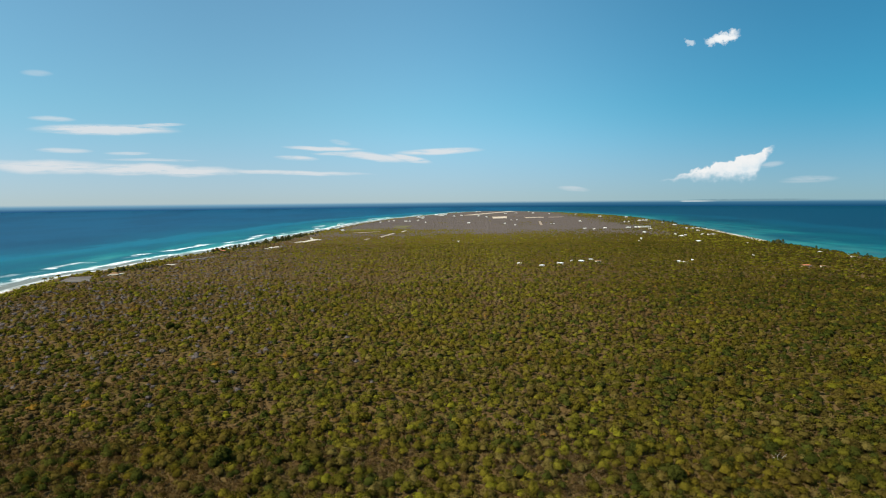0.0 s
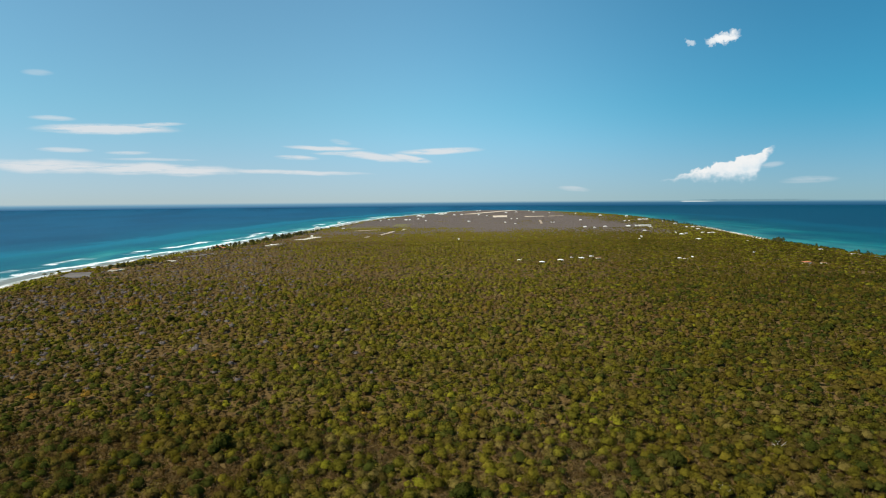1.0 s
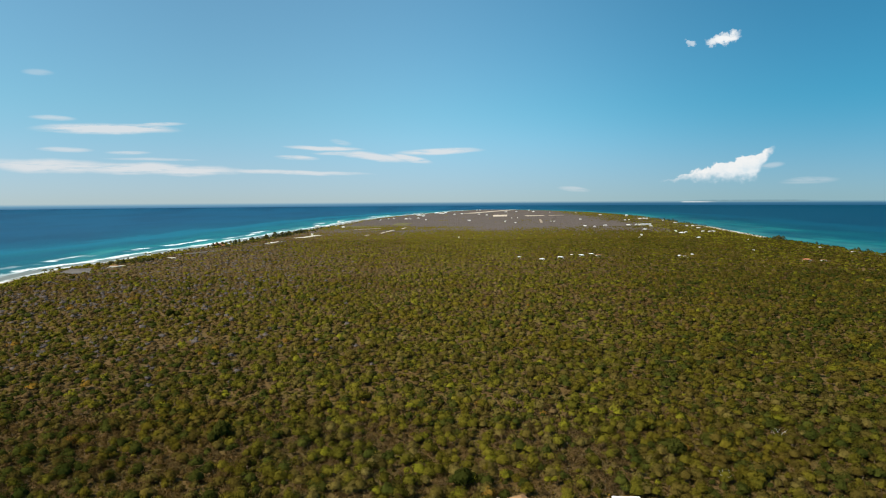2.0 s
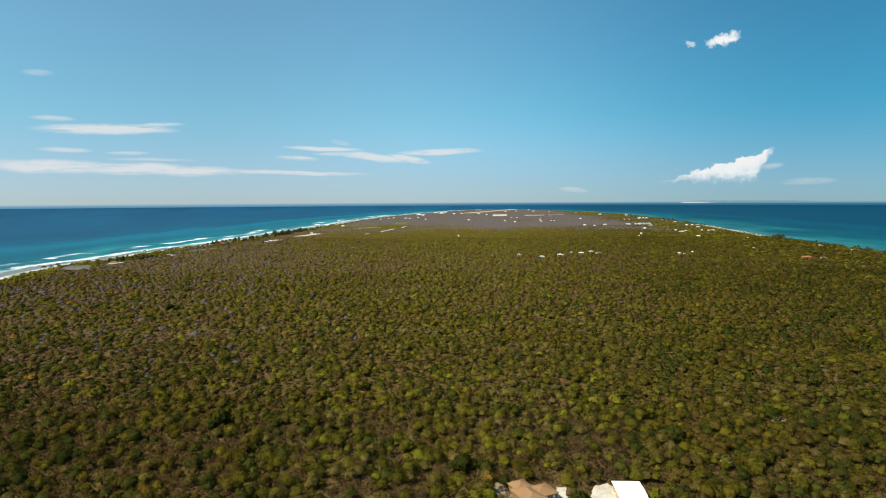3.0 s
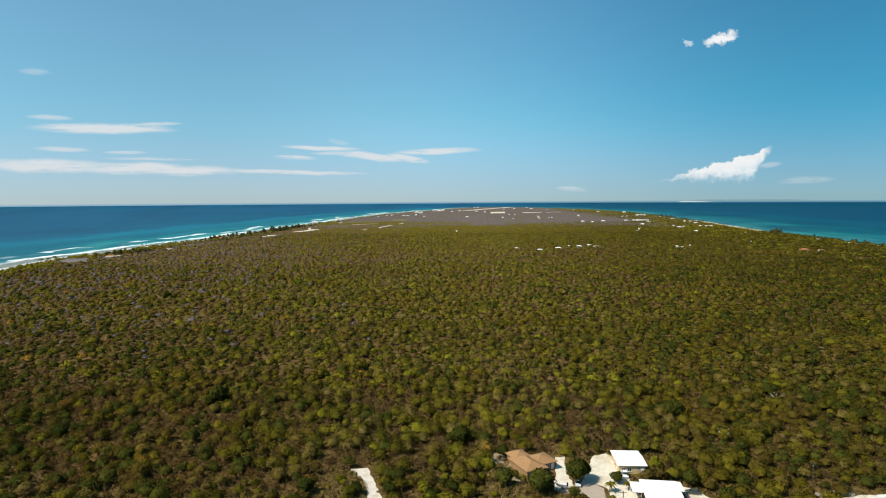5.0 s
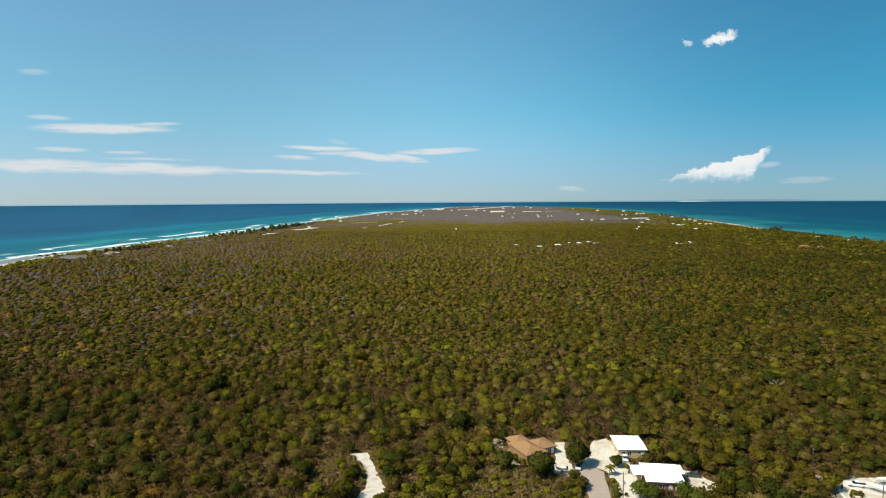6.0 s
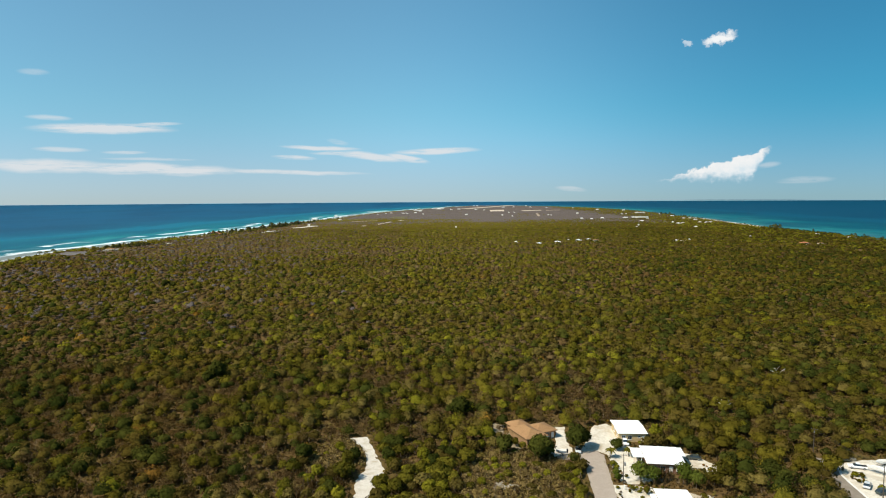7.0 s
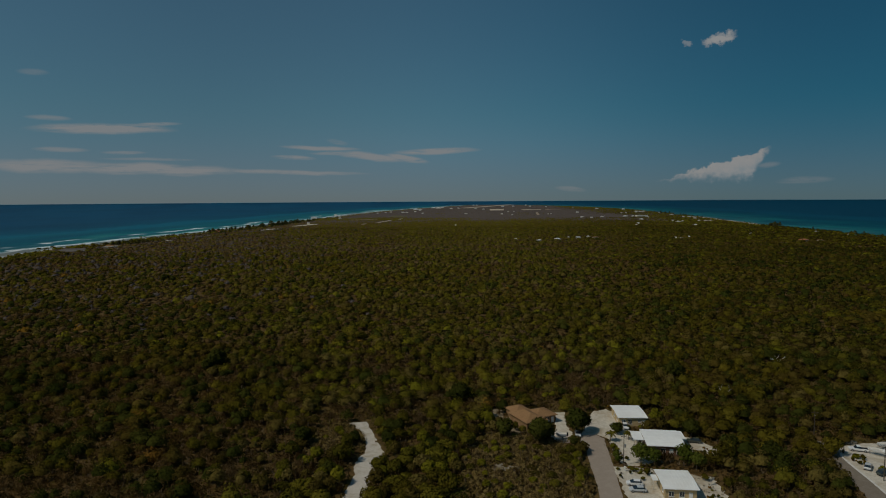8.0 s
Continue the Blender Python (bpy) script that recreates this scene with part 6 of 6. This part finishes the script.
def rubble(cx, cy, rx, ry, count, smax, label):
    for i in range(count):
        a, q = rng.uniform(0, 6.28), rng.uniform(0, 1) ** 0.5
        s = rng.uniform(0.35, 1.0) * smax
        ob = new("boulder", STONES[i % 5])
        ob.matrix_world = pose(cx + rx * q * math.cos(a), cy + ry * q * math.sin(a), 0.05 + 0.2 * s, 0, 0, rng.uniform(0, 360)) @ Matrix.Diagonal((s, s, s, 1))
        tagged(ob, label, "boulder", "rubble heap")


rubble(125.5, 192.0, 4.6, 1.4, 46, 1.4, "pale limestone boulder in a rubble heap")
rubble(59.0, 171.6, 5.0, 2.0, 26, 0.8, "small pale limestone rock in a sandy yard")
rubble(18.2, 175.2, 3.6, 2.2, 30, 0.9, "pale limestone rock among dry scrub")
rubble(24.0, 216.0, 3.0, 5.0, 14, 0.7, "pale limestone rock beside the tan-roofed house")
rubble(54.6, 172.6, 4.0, 2.2, 30, 0.55, "small pale limestone rock in a sandy yard")
rubble(51.0, 186.0, 0.8, 7.0, 16, 0.4, "small pale limestone rock along the road verge")
rubble(70.5, 160.0, 2.5, 5.0, 16, 0.7, "small pale limestone rock in a sandy yard")
rubble(121.6, 178.0, 1.6, 3.0, 14, 0.5, "small pale limestone rock edging a flower bed")
rubble(70.5, 168.5, 2.5, 1.5, 12, 0.7, "small pale limestone rock in a sandy yard")

# ---- houses far off ----
def far_house(x, y, w, d, h, roof_mat, label, turn=0, name="house", wall=None, flat=False):
    s = near_scale(x, y)
    at = drawn_in([(x, y, 0)])[0]
    ob = thing(name, pose(at[0], at[1], at[2] - 0.05, 0, 0, turn) @ Matrix.Diagonal((s, s, s, 1)), label, "house", "houses across the island")
    bm = bmesh.new()
    box(bm, -w / 2, w / 2, -d / 2, d / 2, -0.3, h)
    part("wall", bm, wall or WALL_PALE, ob)
    bm = bmesh.new()
    if flat:
        gable(bm, -w / 2 - 0.5, w / 2 + 0.5, -d / 2 - 0.5, d / 2 + 0.5, h - 0.02, 0.4, 0.3)
    else:
        hip(bm, -w / 2 - 0.6, w / 2 + 0.6, -d / 2 - 0.6, d / 2 + 0.6, h - 0.02, min(w, d) * 0.15, 0.25)
    part("roof", bm, roof_mat, ob)
    n = max(2, int(w / 4))
    for i in range(n):
        bm = bmesh.new()
        cx = -w / 2 + w * (i + 0.5) / n
        box(bm, cx - 0.7, cx + 0.7, -d / 2 - 0.05, -d / 2 + 0.05, 0.9, 2.3)
        part("window", bm, GLASS_DARK, ob)
    return ob


W, R, T = ROOF_WHITE, ROOF_RED, ROOF_TAN
for words, rows in FAR_HOUSES:
    for x, y, w, h in rows:
        near = 0.74 if y < 2100 else 0.9
        far_house(x, y, w * near, (0.62 * w + 2.0) * near, h * near, W, words, (x * 13 + y * 7) % 24 - 12)
far_house(294, 1194, 9, 7, 3.0, T, "low pale house with a tan roof in the scrub", 8)
far_house(806, 2528, 44, 22, 7, W, "long white-roofed warehouse at the edge of town", 4, "warehouse", None, True)
far_house(627, 1086, 12, 9, 3.2, R, "house with an orange-red hip roof in the scrub", 6)
far_house(650, 1076, 8, 5, 3.0, T, "low pale house with a tan roof in the scrub", -4)
far_house(-540, 1512, 17, 12, 5.5, R, "large seaside house with a red roof", 10, "house", WALL_BEIGE)
far_house(-524, 1502, 10, 8, 3.2, R, "low annexe with a red roof by the sea", 10, "house", WALL_BEIGE)
far_house(-546, 1045, 13, 9, 3.0, T, "low beach house with a tan roof", 12)


# ---- clearings, airstrip and quarry across the island ----
def far_patch(name, outline, mat, label, category, z=3.0):
    """A bare strip that shows above the scrub round it."""
    pts = []
    for (ax, ay), (bx, by) in zip(outline, outline[1:] + outline[:1]):
        for i in range(8):
            t = i / 8
            pts.append((ax + (bx - ax) * t, ay + (by - ay) * t, z))
    low = [(x, y, 0.0) for x, y, _ in pts]
    n = len(pts)
    v = drawn_in(pts + low)
    faces = [tuple(range(n))] + [(i, n + i, n + (i + 1) % n, (i + 1) % n) for i in range(n)]
    me = mesh_of(name, v, faces, mat)
    tagged(new(name, me), label, category, kind="structure")


for row in FAR_OPEN:
    far_patch(*row)
far_patch("shore_rocks_1", [(float(east(y)) + o, y) for o, ys in ((-16, (1700, 1900, 2100, 2300, 2500)), (3, (2500, 2300, 2100, 1900, 1700))) for y in ys], SAND, "pale rocky shore below the trees", "shore", 2.5)


# ---- taller trees along both shores ----
def shore_tree_mesh(name, height, radius, count, leaf, seed, mat, cone):
    rng = np.random.default_rng(seed)
    t = rng.uniform(0.12, 1.0, count)
    a = rng.uniform(0, 2 * np.pi, count)
    spread = radius * (np.sin(np.pi * np.clip(t * 0.85 + 0.12, 0, 1)) ** 0.7 if not cone else (1.05 - t) ** 0.7) * rng.uniform(0.45, 1.1, count)
    wave = 1 + 0.25 * np.sin(a * 3 + t * 9)
    p = np.stack([np.cos(a) * spread * wave, np.sin(a) * spread * wave, t * height], -1)
    nrm = np.stack([np.cos(a), np.sin(a), np.full(count, 0.5)], -1)
    return leaves_mesh(name, leaf_corners(p, nrm, leaf * rng.uniform(0.7, 1.3, count), 0.5, rng), mat, normals=np.repeat(unit(nrm), 3, axis=0))


def shore_trees():
    crowns_ = [shore_tree_mesh("crown", (7.5, 9.0, 10.5)[k], (4.6, 4.2, 3.7)[k], 190, 1.15, 40 + k, LEAF_SHORE, False) for k in range(3)]
    bm = bmesh.new()
    rod(bm, (0, 0, -0.5), (0.2, 0.1, 6.0), 0.35, 0.12, 6)
    trunk = bpy.data.meshes.new("trunk")
    bm.to_mesh(trunk)
    bm.free()
    trunk.materials.append(BARK)
    rng = np.random.default_rng(9)

    def row(x0, y0, x1, y1, count, size, wide=8.0):
        for _ in range(count):
            t = rng.uniform()
            x = x0 + (x1 - x0) * t + rng.normal(0, wide)
            y = y0 + (y1 - y0) * t + rng.normal(0, wide)
            x = float(np.clip(x, west(y) + 12, east(y) - 4))
            at = drawn_in([(x, y, -0.1)])[0]
            s = near_scale(x, y) * size * rng.uniform(0.7, 1.2)
            ob = thing("shore_tree", pose(*at, 0, 0, rng.uniform(0, 360)) @ Matrix.Diagonal((s, s, s, 1)),
                       "grey-green rounded tree with a feathery crown near the shore", "tree", "trees along the shore")
            piece("trunk", trunk, ob)
            piece("crown", crowns_[int(rng.integers(0, 3))], ob)

    row(-520, 1570, -495, 1800, 18, 0.95)
    row(-500, 1790, -470, 1960, 23, 1.3)
    row(-485, 1960, -460, 2200, 18, 1.25)
    row(-470, 2250, -420, 2750, 11, 0.8)
    row(-420, 2800, -330, 3600, 9, 0.9)
    row(-566, 1075, -545, 1160, 28, 0.75, 8)
    row(-548, 1480, -530, 1640, 18, 0.9, 6)
    row(-575, 1240, -560, 1420, 12, 0.6, 5)
    row(-548, 1160, -520, 1420, 7, 0.4, 6)
    row(-525, 1450, -480, 2050, 42, 0.7, 16)
    row(-545, 1100, -530, 1180, 11, 0.5, 12)
    row(-470, 2100, -430, 2500, 16, 0.8, 18)
    row(846, 1595, 866, 1622, 16, 1.15, 5)
    row(860, 1430, 864, 1450, 2, 0.7, 4)
    row(832, 1180, 846, 1260, 4, 0.7, 4)
    row(846, 1270, 850, 1300, 2, 0.8, 4)
    row(886, 1650, 905, 1900, 7, 0.6, 6)
    row(1010, 2350, 1100, 3000, 18, 0.8, 12)
    row(1050, 2900, 1080, 3100, 9, 1.1, 10)
    row(300, 2500, 620, 1230, 3, 0.6, 20)
    row(270, 1205, 310, 1210, 4, 0.42, 4)
    row(395, 1140, 400, 1150, 2, 0.5, 4)


shore_trees()
for x, y, s in ((-606, 955, 2.2), (-603, 967, 2.0), (-607, 992, 2.3), (-600, 984, 1.8), (-595, 1258, 2.0), (-588, 1262, 1.8), (-586, 1070, 1.9), (-577, 1052, 1.7), (-571, 1120, 2.0), (-560, 1128, 1.9), (-552, 1100, 2.1), (-546, 1090, 1.9),
                (-566, 1240, 1.9), (-560, 1250, 1.7), (-552, 1385, 1.8), (-545, 1400, 1.7), (-530, 1075, 1.8), (-538, 1110, 2.0)):
    ob = copy_thing(PALM, pose(x, y, -0.1, 0, 0, x * 31 % 360))
    ob.scale = (s, s, s)
    tagged(ob, "tall coconut palm leaning on the windward beach", "palm", "palms on the beach")
